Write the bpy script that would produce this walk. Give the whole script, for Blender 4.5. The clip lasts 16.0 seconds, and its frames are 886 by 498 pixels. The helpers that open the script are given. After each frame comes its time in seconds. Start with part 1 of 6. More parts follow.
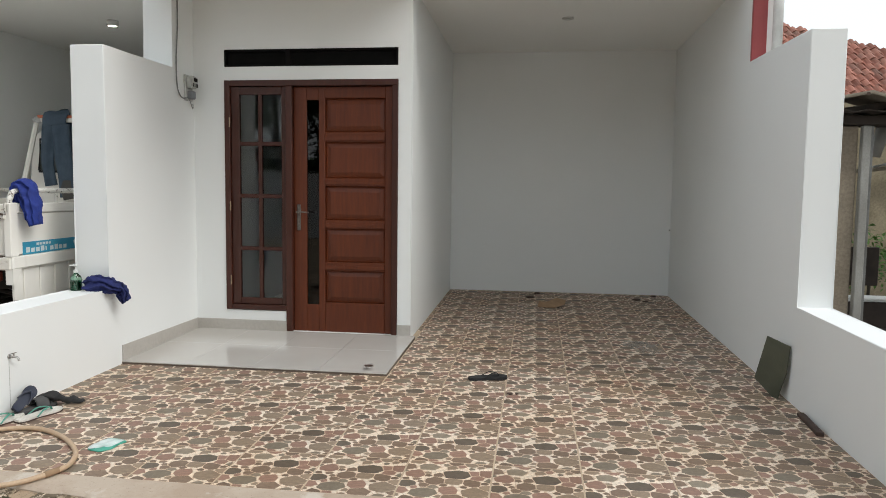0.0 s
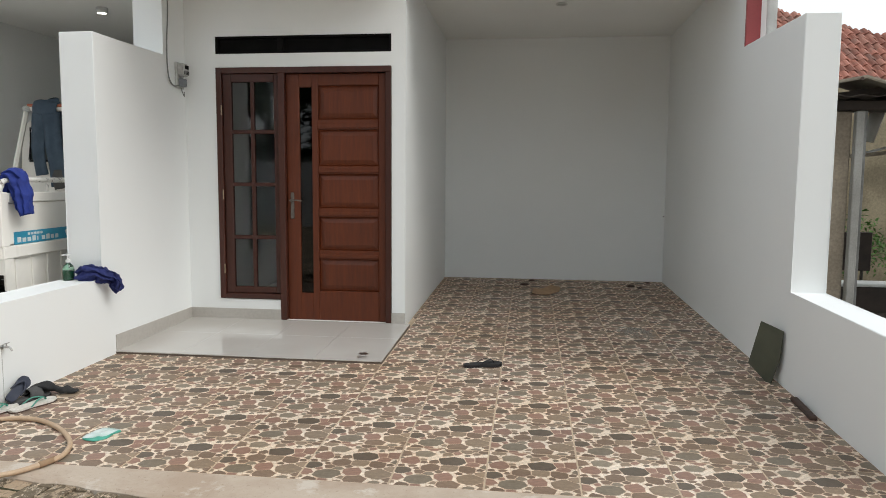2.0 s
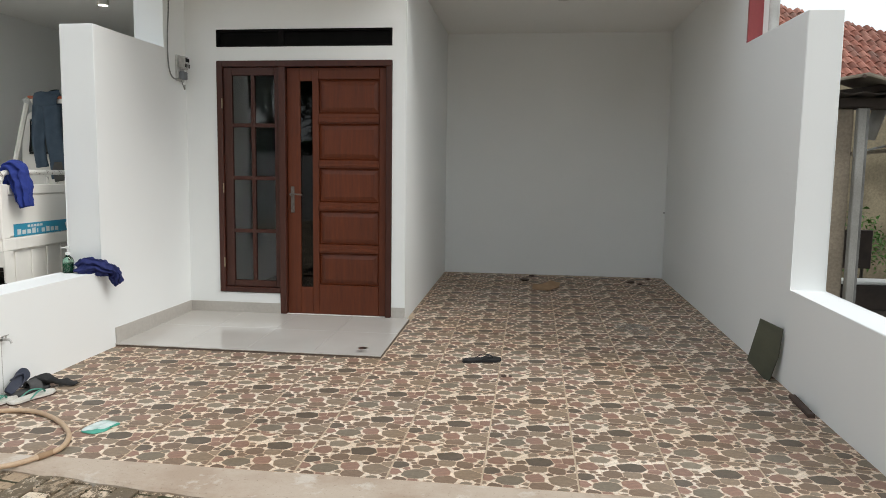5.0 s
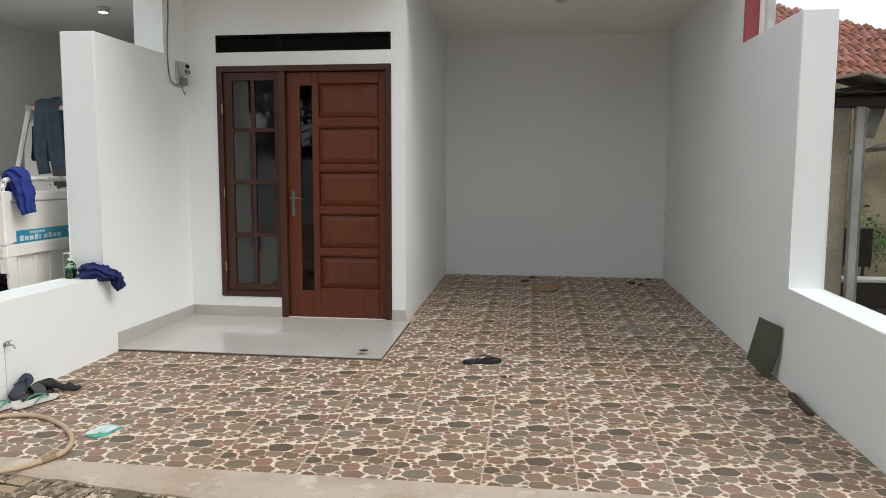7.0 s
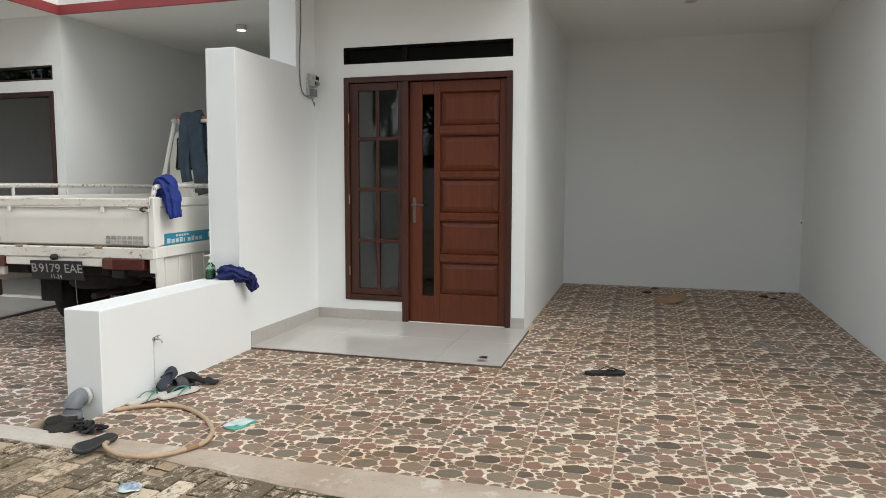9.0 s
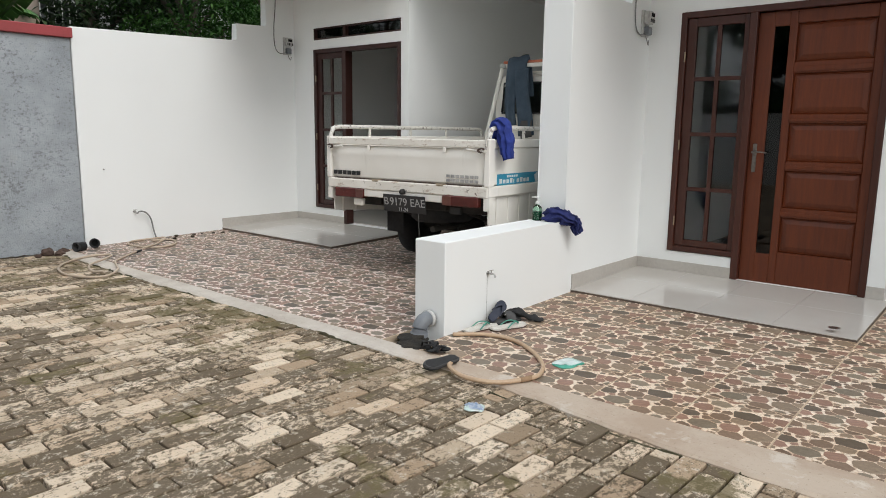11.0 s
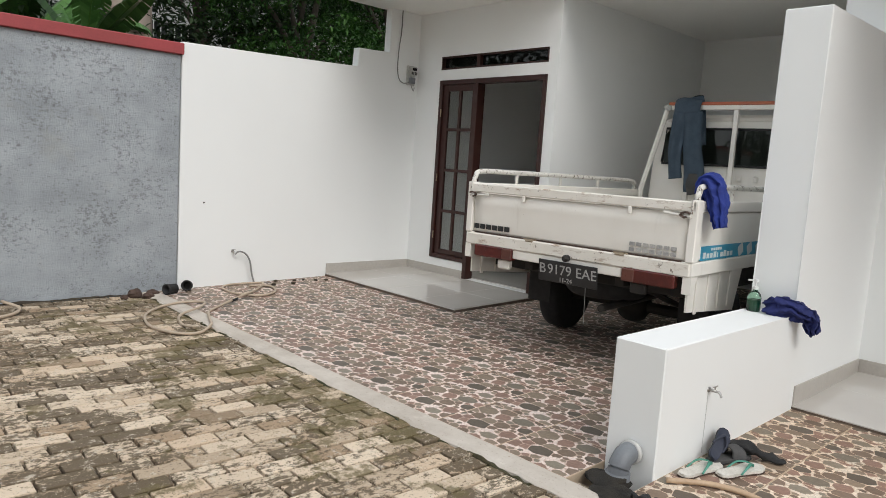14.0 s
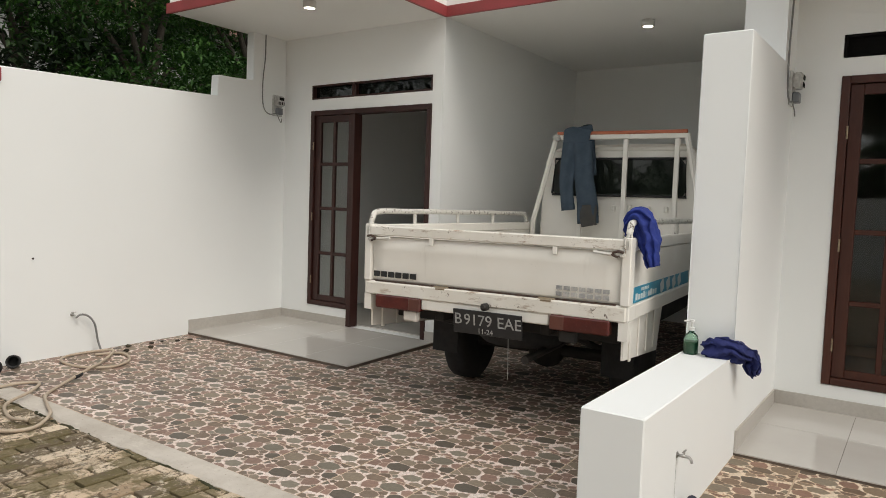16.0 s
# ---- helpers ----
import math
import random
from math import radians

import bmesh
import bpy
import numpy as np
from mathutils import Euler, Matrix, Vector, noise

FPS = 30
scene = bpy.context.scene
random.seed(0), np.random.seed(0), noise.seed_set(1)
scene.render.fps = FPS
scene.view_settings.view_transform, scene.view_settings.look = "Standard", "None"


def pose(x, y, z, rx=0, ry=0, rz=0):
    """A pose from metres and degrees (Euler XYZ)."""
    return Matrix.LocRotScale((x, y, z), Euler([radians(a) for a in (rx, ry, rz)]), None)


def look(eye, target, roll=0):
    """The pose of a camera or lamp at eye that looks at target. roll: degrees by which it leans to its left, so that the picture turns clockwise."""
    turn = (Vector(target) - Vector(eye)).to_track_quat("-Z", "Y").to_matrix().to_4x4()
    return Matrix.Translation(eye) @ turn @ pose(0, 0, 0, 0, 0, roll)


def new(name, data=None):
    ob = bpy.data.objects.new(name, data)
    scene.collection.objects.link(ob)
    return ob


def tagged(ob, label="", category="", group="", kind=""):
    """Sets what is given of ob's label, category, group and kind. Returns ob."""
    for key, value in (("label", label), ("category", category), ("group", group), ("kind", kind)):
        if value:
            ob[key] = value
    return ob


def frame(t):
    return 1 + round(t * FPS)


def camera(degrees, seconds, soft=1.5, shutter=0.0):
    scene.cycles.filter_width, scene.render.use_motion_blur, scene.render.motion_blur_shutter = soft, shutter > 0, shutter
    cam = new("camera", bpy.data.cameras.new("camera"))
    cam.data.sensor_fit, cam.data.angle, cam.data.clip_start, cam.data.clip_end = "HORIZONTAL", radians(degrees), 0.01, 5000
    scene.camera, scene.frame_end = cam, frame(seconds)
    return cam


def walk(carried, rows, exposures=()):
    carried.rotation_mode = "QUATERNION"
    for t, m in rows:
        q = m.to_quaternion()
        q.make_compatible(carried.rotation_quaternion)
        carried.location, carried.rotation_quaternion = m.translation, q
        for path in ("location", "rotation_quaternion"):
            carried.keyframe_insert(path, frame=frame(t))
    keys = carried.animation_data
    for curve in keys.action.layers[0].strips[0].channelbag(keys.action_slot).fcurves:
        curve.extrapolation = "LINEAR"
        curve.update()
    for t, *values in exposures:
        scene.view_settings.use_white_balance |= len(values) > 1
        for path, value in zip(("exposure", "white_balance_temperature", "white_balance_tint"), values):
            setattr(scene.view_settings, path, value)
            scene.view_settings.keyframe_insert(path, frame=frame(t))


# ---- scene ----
cam = camera(64.9, 16.0, soft=0.9)
PATH = [
    (0, (-0.019, 0.165, 1.225), (-0.28, 2.141, 1.063), 0.7),
    (0.5, (-0.009, 0.172, 1.237), (-0.263, 2.147, 1.048), 0.6),
    (1, (-0.004, 0.17, 1.238), (-0.268, 2.143, 1.039), 0.6),
    (1.5, (-0.01, 0.165, 1.228), (-0.26, 2.14, 1.033), 0.5),
    (2, (-0.018, 0.175, 1.22), (-0.263, 2.15, 1.024), 0.4),
    (2.5, (-0.005, 0.168, 1.222), (-0.24, 2.144, 1.017), 0.5),
    (3, (-0.002, 0.171, 1.236), (-0.242, 2.146, 1.026), 0.7),
    (3.5, (0.006, 0.16, 1.236), (-0.231, 2.136, 1.04), 0.5),
    (4, (-0.014, 0.178, 1.228), (-0.248, 2.154, 1.02), 0.9),
    (6.5, (0.003, 0.171, 1.223), (-0.259, 2.142, 1.011), 0.4),
    (7, (0.011, 0.156, 1.222), (-0.243, 2.129, 1.018), 0.2),
    (7.5, (0.002, 0.159, 1.218), (-0.241, 2.133, 1.014), 0.6),
    (8, (0.0, 0.159, 1.214), (-0.261, 2.131, 1.008), 0.5),
    (8.2, (-0.011, 0.171, 1.209), (-0.313, 2.138, 1.012), 0.4),
    (10.3, (-0.147, 0.109, 1.206), (-1.152, 1.821, 0.961), 0.4),
    (10.5, (-0.168, 0.102, 1.199), (-1.228, 1.777, 0.929), 0.5),
    (11, (-0.292, 0.116, 1.18), (-1.57, 1.618, 0.845), 0.7),
    (11.5, (-0.503, 0.237, 1.186), (-1.964, 1.559, 0.84), 0.7),
    (12, (-0.711, 0.321, 1.179), (-2.263, 1.548, 0.882), 2.7),
    (12.5, (-0.969, 0.359, 1.207), (-2.524, 1.589, 0.95), 1.9),
    (13, (-1.138, 0.398, 1.207), (-2.617, 1.72, 0.951), 2.0),
    (13.5, (-1.319, 0.485, 1.209), (-2.764, 1.852, 0.997), 2.5),
    (14, (-1.51, 0.585, 1.221), (-2.955, 1.948, 0.984), 3.8),
    (14.5, (-1.7, 0.615, 1.227), (-3.017, 2.11, 1.049), 3.5),
    (15, (-1.855, 0.639, 1.242), (-3.033, 2.246, 1.073), 2.1),
    (15.5, (-1.956, 0.728, 1.252), (-3.041, 2.401, 1.095), 2.7),
    (16, (-2.128, 0.811, 1.264), (-3.268, 2.449, 1.134), 2.0),
]
walk(cam, [(t, look(eye, target, roll)) for t, eye, target, roll in PATH], [(0.0, -0.06, 6640, 7), (8.2, -0.05, 6640, 7), (10.5, -0.09, 6600, 8), (13.0, -0.1, 6580, 9), (14.0, -0.1, 6650, 9), (15.2, -0.15, 6950, 9), (16.0, -0.17, 7100, 9)])

# ---- world, sun, exposure ----
world = bpy.data.worlds.new("world")
scene.world = world
world.use_nodes = True
wn = world.node_tree.nodes
wl = world.node_tree.links
sky = wn.new("ShaderNodeTexSky")
sky.sky_type = "NISHITA"
sky.sun_disc = False
sky.sun_elevation = radians(44)
sky.sun_rotation = radians(122)
sky.air_density, sky.dust_density = 1.6, 4.0
cloud = wn.new("ShaderNodeMix")
cloud.data_type = "RGBA"
cloud.inputs[0].default_value = 0.8
cloud.inputs[7].default_value = (10.2, 10.8, 11.6, 1)
wl.new(sky.outputs[0], cloud.inputs[6])
wl.new(cloud.outputs[2], wn["Background"].inputs[0])
wn["Background"].inputs[1].default_value = 0.12
sun = new("sun", bpy.data.lights.new("sun", "SUN"))
sun.data.energy, sun.data.angle, sun.data.color = 1.55, radians(35), (0.99, 0.985, 1.0)
sun.matrix_world = look((9.5, 1.0, 12), (-2, 4, 0))
scene.view_settings.exposure = 0.0


# ---- materials ----
class Nodes:
    """A short hand for building one material."""

    def __init__(self, name, rough=0.6, metal=0.0):
        self.mat = bpy.data.materials.new(name)
        self.mat.use_nodes = True
        self.n, self.l = self.mat.node_tree.nodes, self.mat.node_tree.links
        self.b = self.n["Principled BSDF"]
        self.b.inputs["Roughness"].default_value = rough
        self.b.inputs["Metallic"].default_value = metal

    def add(self, kind, **inputs):
        nd = self.n.new(kind)
        for key, value in inputs.items():
            self.put(value, nd.inputs[key.replace("_", " ")])
        return nd

    def put(self, value, sock):
        if isinstance(value, bpy.types.NodeSocket):
            self.l.new(value, sock)
        else:
            sock.default_value = value

    def noise(self, vec, scale, detail=4.0, rough=0.55):
        return self.add("ShaderNodeTexNoise", Vector=vec, Scale=scale, Detail=detail, Roughness=rough).outputs["Fac"]

    def ramp(self, fac, stops, steps=False):
        nd = self.n.new("ShaderNodeValToRGB")
        nd.color_ramp.interpolation = "CONSTANT" if steps else "LINEAR"
        self.l.new(fac, nd.inputs[0])
        while len(nd.color_ramp.elements) < len(stops):
            nd.color_ramp.elements.new(0.5)
        for e, (at, c) in zip(nd.color_ramp.elements, stops):
            e.position = at
            e.color = (c, c, c, 1) if isinstance(c, (int, float)) else (*c, 1)
        return nd.outputs[0]

    def mix(self, fac, a, b, how="MIX"):
        nd = self.n.new("ShaderNodeMix")
        nd.data_type, nd.blend_type = "RGBA", how
        for value, k in ((fac, 0), (a, 6), (b, 7)):
            if isinstance(value, tuple) and len(value) == 3:
                value = (*value, 1)
            self.put(value, nd.inputs[k])
        return nd.outputs[2]

    def math(self, how, a, b=0.0):
        nd = self.n.new("ShaderNodeMath")
        nd.operation = how
        self.put(a, nd.inputs[0])
        self.put(b, nd.inputs[1])
        return nd.outputs[0]

    def vec(self, how, a, b):
        nd = self.n.new("ShaderNodeVectorMath")
        nd.operation = how
        self.put(a, nd.inputs[0])
        self.put(b, nd.inputs[1])
        return nd.outputs[0]

    @property
    def obj(self):
        return self.add("ShaderNodeTexCoord").outputs["Object"]

    @property
    def pos(self):
        return self.add("ShaderNodeNewGeometry").outputs["Position"]

    @property
    def rand(self):
        return self.add("ShaderNodeObjectInfo").outputs["Random"]

    def color(self, value):
        if isinstance(value, tuple) and len(value) == 3:
            value = (*value, 1)
        self.put(value, self.b.inputs["Base Color"])

    def bump(self, height, strength=0.3, dist=0.01):
        nd = self.add("ShaderNodeBump", Height=height, Strength=strength, Distance=dist)
        self.l.new(nd.outputs[0], self.b.inputs["Normal"])


def surface(name, a, b, rough=0.6, metal=0.0, scale=6.0, fine=90.0, bump=0.15, dist=0.004, world_space=False, spread=0.12):
    """Two close colours mixed by coarse noise, a fine grain and relief."""
    m = Nodes(name, rough, metal)
    v = m.pos if world_space else m.obj
    big, small = m.noise(v, scale), m.noise(v, fine, 6.0, 0.65)
    c = m.mix(m.ramp(big, [(0.35, 0.0), (0.65, 1.0)]), a, b)
    k = m.ramp(small, [(0.3, 1.0 - spread), (0.7, 1.0)])
    m.color(m.mix(1.0, c, k, "MULTIPLY"))
    m.put(m.math("ADD", rough - 0.08, m.math("MULTIPLY", small, 0.16)), m.b.inputs["Roughness"])
    if bump:
        m.bump(small, bump, dist)
    return m.mat


def wall_paint(name, colour, grime):
    m = Nodes(name, 0.62)
    v = m.pos
    broad = m.noise(v, 0.7, 3.0)
    roller = m.noise(m.vec("MULTIPLY", v, (60.0, 60.0, 14.0)), 1.0, 5.0, 0.7)
    grain = m.noise(v, 140.0, 4.0, 0.7)
    c = m.mix(m.ramp(broad, [(0.3, 0.0), (0.7, 1.0)]), colour, tuple(x * 0.965 for x in colour))
    spots = m.ramp(m.noise(v, 5.5, 8.0, 0.72), [(0.66, 0.0), (0.8, 1.0)])
    c = m.mix(m.math("MULTIPLY", spots, 0.22), c, grime)
    m.color(c)
    m.bump(m.math("ADD", m.math("MULTIPLY", roller, 0.6), m.math("MULTIPLY", grain, 0.5)), 0.14, 0.003)
    return m.mat


WHITE = wall_paint("white_wall_paint", (0.822, 0.835, 0.825), (0.64, 0.60, 0.54))
CEIL = wall_paint("ceiling_paint", (0.865, 0.865, 0.84), (0.7, 0.68, 0.64))
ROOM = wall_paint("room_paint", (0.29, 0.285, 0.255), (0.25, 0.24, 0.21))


def grey_render():
    m = Nodes("grey_cement_render", 0.85)
    v = m.pos
    flow = m.vec("MULTIPLY", v, (1.0, 1.0, 1.5))
    blot = m.noise(flow, 1.9, 8.0, 0.65)
    pits = m.math("ADD", m.math("MULTIPLY", m.noise(flow, 30.0, 8.0, 0.75), 0.8), m.math("MULTIPLY", m.noise(v, 2.2, 4.0), 0.25))
    c = m.mix(m.ramp(blot, [(0.32, 0.0), (0.68, 1.0)]), (0.265, 0.29, 0.31), (0.385, 0.415, 0.44))
    c = m.mix(m.ramp(pits, [(0.555, 0.0), (0.64, 0.7)]), c, (0.12, 0.125, 0.128))
    c = m.mix(m.math("MULTIPLY", m.ramp(m.noise(v, 3.2, 6.0), [(0.6, 0.0), (0.75, 1.0)]), 0.3), c, (0.36, 0.35, 0.29))
    m.color(c)
    m.bump(m.math("ADD", m.math("MULTIPLY", pits, -1.0), m.noise(v, 90.0, 5.0)), 0.55, 0.012)
    return m.mat


GREY = grey_render()
RED = surface("red_trim_paint", (0.36, 0.055, 0.06), (0.30, 0.05, 0.05), 0.5, scale=3, world_space=True, spread=0.18)
CLAD = surface("pale_cladding", (0.62, 0.58, 0.57), (0.55, 0.5, 0.5), 0.6, scale=3, world_space=True)


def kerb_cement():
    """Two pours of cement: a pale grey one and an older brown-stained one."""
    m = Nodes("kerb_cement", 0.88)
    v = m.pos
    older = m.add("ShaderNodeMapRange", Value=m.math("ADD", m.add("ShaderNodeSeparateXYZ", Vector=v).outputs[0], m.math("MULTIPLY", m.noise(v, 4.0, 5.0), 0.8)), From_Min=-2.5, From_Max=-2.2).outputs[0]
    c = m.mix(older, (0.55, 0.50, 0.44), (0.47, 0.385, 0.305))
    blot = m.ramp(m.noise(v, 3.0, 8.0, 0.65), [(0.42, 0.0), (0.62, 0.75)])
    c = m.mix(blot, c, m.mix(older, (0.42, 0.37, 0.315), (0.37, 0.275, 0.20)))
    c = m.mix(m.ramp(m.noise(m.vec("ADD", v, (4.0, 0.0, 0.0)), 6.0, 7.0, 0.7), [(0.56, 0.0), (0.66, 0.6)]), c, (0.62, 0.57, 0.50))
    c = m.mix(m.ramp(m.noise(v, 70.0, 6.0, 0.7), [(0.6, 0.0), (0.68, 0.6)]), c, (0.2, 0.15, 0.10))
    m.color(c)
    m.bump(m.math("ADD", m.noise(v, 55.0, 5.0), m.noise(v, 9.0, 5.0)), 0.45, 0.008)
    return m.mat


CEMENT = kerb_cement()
SKIRT = surface("beige_skirting_tile", (0.50, 0.47, 0.43), (0.46, 0.43, 0.39), 0.32, scale=3, fine=40, bump=0.03, world_space=True)


def stone_print(name, colour, tint, soil):
    """One kind of stone or pebble pressed into the floor tiles, with fine grain and trodden-in dirt."""
    m = Nodes(name, 0.5)
    isl = m.add("ShaderNodeNewGeometry").outputs["Random Per Island"]
    c = m.mix(isl, tuple(x * (1 - tint) for x in colour), tuple(min(0.9, x * (1 + tint)) for x in colour))
    grain = m.noise(m.obj, 70.0, 6.0, 0.72)
    veins = m.noise(m.vec("MULTIPLY", m.obj, (30.0, 75.0, 30.0)), 1.0, 4.0, 0.6)
    c = m.mix(1.0, c, m.ramp(grain, [(0.28, 0.76), (0.72, 1.12)]), "MULTIPLY")
    c = m.mix(1.0, c, m.ramp(veins, [(0.3, 0.86), (0.7, 1.08)]), "MULTIPLY")
    c = m.mix(1.0, c, m.ramp(m.rand, [(0.0, 0.93), (1.0, 1.05)]), "MULTIPLY")
    dirt = m.ramp(m.noise(m.pos, 1.2, 6.0, 0.62), [(0.36, 0.0), (0.7, 0.85)])
    m.color(m.mix(dirt, c, m.mix(1.0, c, soil, "MULTIPLY")))
    m.put(m.math("ADD", 0.40, m.math("MULTIPLY", m.noise(m.pos, 4.0), 0.3)), m.b.inputs["Roughness"])
    m.bump(grain, 0.25, 0.002)
    return m.mat


def print_set(name, soil, k):
    kinds = (("mortar", (0.59, 0.46, 0.36), 0.05), ("pebble", (0.80, 0.70, 0.60), 0.08), ("dark_stone", (0.125, 0.100, 0.078), 0.14), ("pink_stone", (0.305, 0.188, 0.146), 0.15), ("grey_stone", (0.232, 0.195, 0.150), 0.18), ("tan_stone", (0.285, 0.218, 0.160), 0.14), ("brown_stone", (0.208, 0.147, 0.108), 0.20))
    return [stone_print(f"{name}_{kind}", tuple(a * b for a, b in zip(c, k if i > 1 else (1, 1, k[2] / k[0]))), t, soil) for i, (kind, c, t) in enumerate(kinds)]


PRINT_A = print_set("floor", (0.90, 0.78, 0.64), (1.0, 1.0, 0.98))
PRINT_B = print_set("rosy_floor", (0.90, 0.84, 0.79), (0.97, 1.03, 1.05))
GROUT = surface("tile_grout", (0.58, 0.46, 0.335), (0.47, 0.37, 0.265), 0.9, scale=3, world_space=True)


def porcelain():
    m = Nodes("polished_white_tile", 0.07)
    v = m.pos
    c = m.mix(m.ramp(m.noise(v, 2.5, 6.0), [(0.35, 0.0), (0.7, 1.0)]), (0.52, 0.495, 0.46), (0.485, 0.46, 0.425))
    specks = m.ramp(m.noise(v, 60.0, 5.0, 0.8), [(0.68, 0.0), (0.76, 0.35)])
    m.color(m.mix(specks, c, (0.38, 0.35, 0.31)))
    m.put(m.ramp(m.noise(v, 5.0, 6.0), [(0.3, 0.05), (0.75, 0.16)]), m.b.inputs["Roughness"])
    return m.mat


PORCELAIN = porcelain()
TILE_EDGE = surface("dark_tile_edge", (0.16, 0.12, 0.09), (0.11, 0.085, 0.07), 0.7, scale=8, world_space=True)


def paver(joined):
    m = Nodes("concrete_paver", 0.88)
    rnd = m.add("ShaderNodeNewGeometry").outputs["Random Per Island"] if joined else m.rand
    v = m.pos
    tone = m.ramp(rnd, [(0.0, (0.26, 0.188, 0.12)), (0.2, (0.49, 0.385, 0.275)), (0.6, (0.68, 0.56, 0.425)), (0.85, (0.56, 0.43, 0.305)), (1.0, (0.33, 0.235, 0.15))])
    scale_a = m.noise(m.vec("MULTIPLY", v, (1.0, 0.6, 1.0)), 36.0, 9.0, 0.8)
    broad = m.noise(v, 1.15, 5.0, 0.6)
    flake = m.math("ADD", m.math("MULTIPLY", scale_a, 0.75), m.math("MULTIPLY", broad, 0.30))
    flake = m.math("ADD", flake, m.math("MULTIPLY", m.math("SUBTRACT", m.math("FRACT", m.math("MULTIPLY", rnd, 7.3)), 0.5), 0.15))
    c = m.mix(m.ramp(flake, [(0.51, 0.0), (0.54, 0.93)]), tone, (0.10, 0.072, 0.041))
    pale = m.ramp(m.noise(m.vec("ADD", v, (7.0, 3.0, 0.0)), 22.0, 9.0, 0.8), [(0.56, 0.0), (0.60, 0.7)])
    c = m.mix(pale, c, (0.60, 0.53, 0.43))
    pock = m.ramp(m.noise(m.vec("ADD", v, (3.0, 1.0, 0.0)), 75.0, 6.0, 0.7), [(0.585, 0.0), (0.625, 0.8)])
    c = m.mix(pock, c, (0.095, 0.07, 0.042))
    xyz = m.add("ShaderNodeSeparateXYZ", Vector=v).outputs
    along = m.math("MULTIPLY", m.add("ShaderNodeMapRange", Value=xyz[1], From_Min=1.6, From_Max=2.75).outputs[0], m.add("ShaderNodeMapRange", Value=xyz[0], From_Min=-2.6, From_Max=-4.2).outputs[0])
    moss = m.ramp(m.math("ADD", m.noise(m.vec("ADD", v, (2.0, 9.0, 0.0)), 2.3, 9.0, 0.75), m.math("MULTIPLY", along, 0.085)), [(0.575, 0.0), (0.62, 0.8)])
    c = m.mix(moss, c, (0.122, 0.096, 0.038))
    m.color(c)
    m.bump(m.math("ADD", scale_a, m.noise(v, 160.0, 4.0)), 0.5, 0.006)
    return m.mat


PAVER = paver(False)
PAVER_REST = paver(True)
SOIL = surface("joint_soil", (0.045, 0.035, 0.024), (0.07, 0.056, 0.034), 0.95, scale=5, fine=120, bump=0.6, dist=0.01, world_space=True, spread=0.4)


def wood(name, light, dark, rough):
    m = Nodes(name, rough)
    v = m.vec("MULTIPLY", m.obj, (9.0, 9.0, 0.8))
    ring = m.noise(v, 3.4, 8.0, 0.62)
    pore = m.noise(m.vec("MULTIPLY", m.obj, (220.0, 220.0, 9.0)), 1.0, 4.0, 0.6)
    c = m.mix(m.ramp(ring, [(0.25, 0.0), (0.8, 1.0)]), light, dark)
    c = m.mix(1.0, c, m.ramp(pore, [(0.35, 0.88), (0.6, 1.0)]), "MULTIPLY")
    m.color(m.mix(1.0, c, m.ramp(m.rand, [(0.0, 0.85), (1.0, 1.12)]), "MULTIPLY"))
    m.put(0.06, m.b.inputs["Coat Weight"])
    m.put(0.38, m.b.inputs["Specular IOR Level"])
    m.put(0.25, m.b.inputs["Coat Roughness"])
    m.bump(pore, 0.06, 0.001)
    return m.mat


WOOD = wood("varnished_red_brown_wood", (0.138, 0.029, 0.0062), (0.074, 0.0148, 0.0038), 0.5)
FRAME = wood("dark_varnished_frame", (0.040, 0.012, 0.0085), (0.024, 0.0075, 0.006), 0.45)
FRAME_A = wood("red_brown_frame", (0.066, 0.018, 0.010), (0.042, 0.012, 0.007), 0.42)
# near-black without gloss; also stands in for darkness inside small openings
EBONY = surface("black_frame_and_dark_gap", (0.005, 0.005, 0.005), (0.009, 0.008, 0.008), 0.8)
EBONY.node_tree.nodes["Principled BSDF"].inputs["Specular IOR Level"].default_value = 0.12


def glass(name, tint, rough=0.02):
    m = Nodes(name, rough)
    m.color(tint)
    m.b.inputs["Transmission Weight"].default_value = 1.0
    m.b.inputs["IOR"].default_value = 1.45
    return m.mat


GLASS = glass("window_glass", (0.75, 0.8, 0.78))
DARKGLASS = glass("tinted_glass", (0.03, 0.04, 0.035))
CHROME = surface("brushed_steel", (0.55, 0.54, 0.52), (0.45, 0.44, 0.42), 0.3, 1.0, scale=30)
HANDLE = surface("dull_dark_steel", (0.24, 0.22, 0.20), (0.16, 0.145, 0.13), 0.38, 1.0, scale=30)
# wet soil, near-black so that it also stands for the cavity's darkness
WETSOIL = surface("wet_black_soil", (0.016, 0.014, 0.011), (0.034, 0.028, 0.02), 0.9, scale=20, fine=120, bump=0.8, dist=0.01, world_space=True, spread=0.4)
MOSS = surface("dark_moss", (0.05, 0.052, 0.022), (0.085, 0.07, 0.035), 0.95, scale=9, fine=80, bump=0.8, dist=0.01, world_space=True, spread=0.4)
BRASSY = surface("worn_brass", (0.42, 0.34, 0.24), (0.3, 0.24, 0.17), 0.4, 1.0, scale=30)


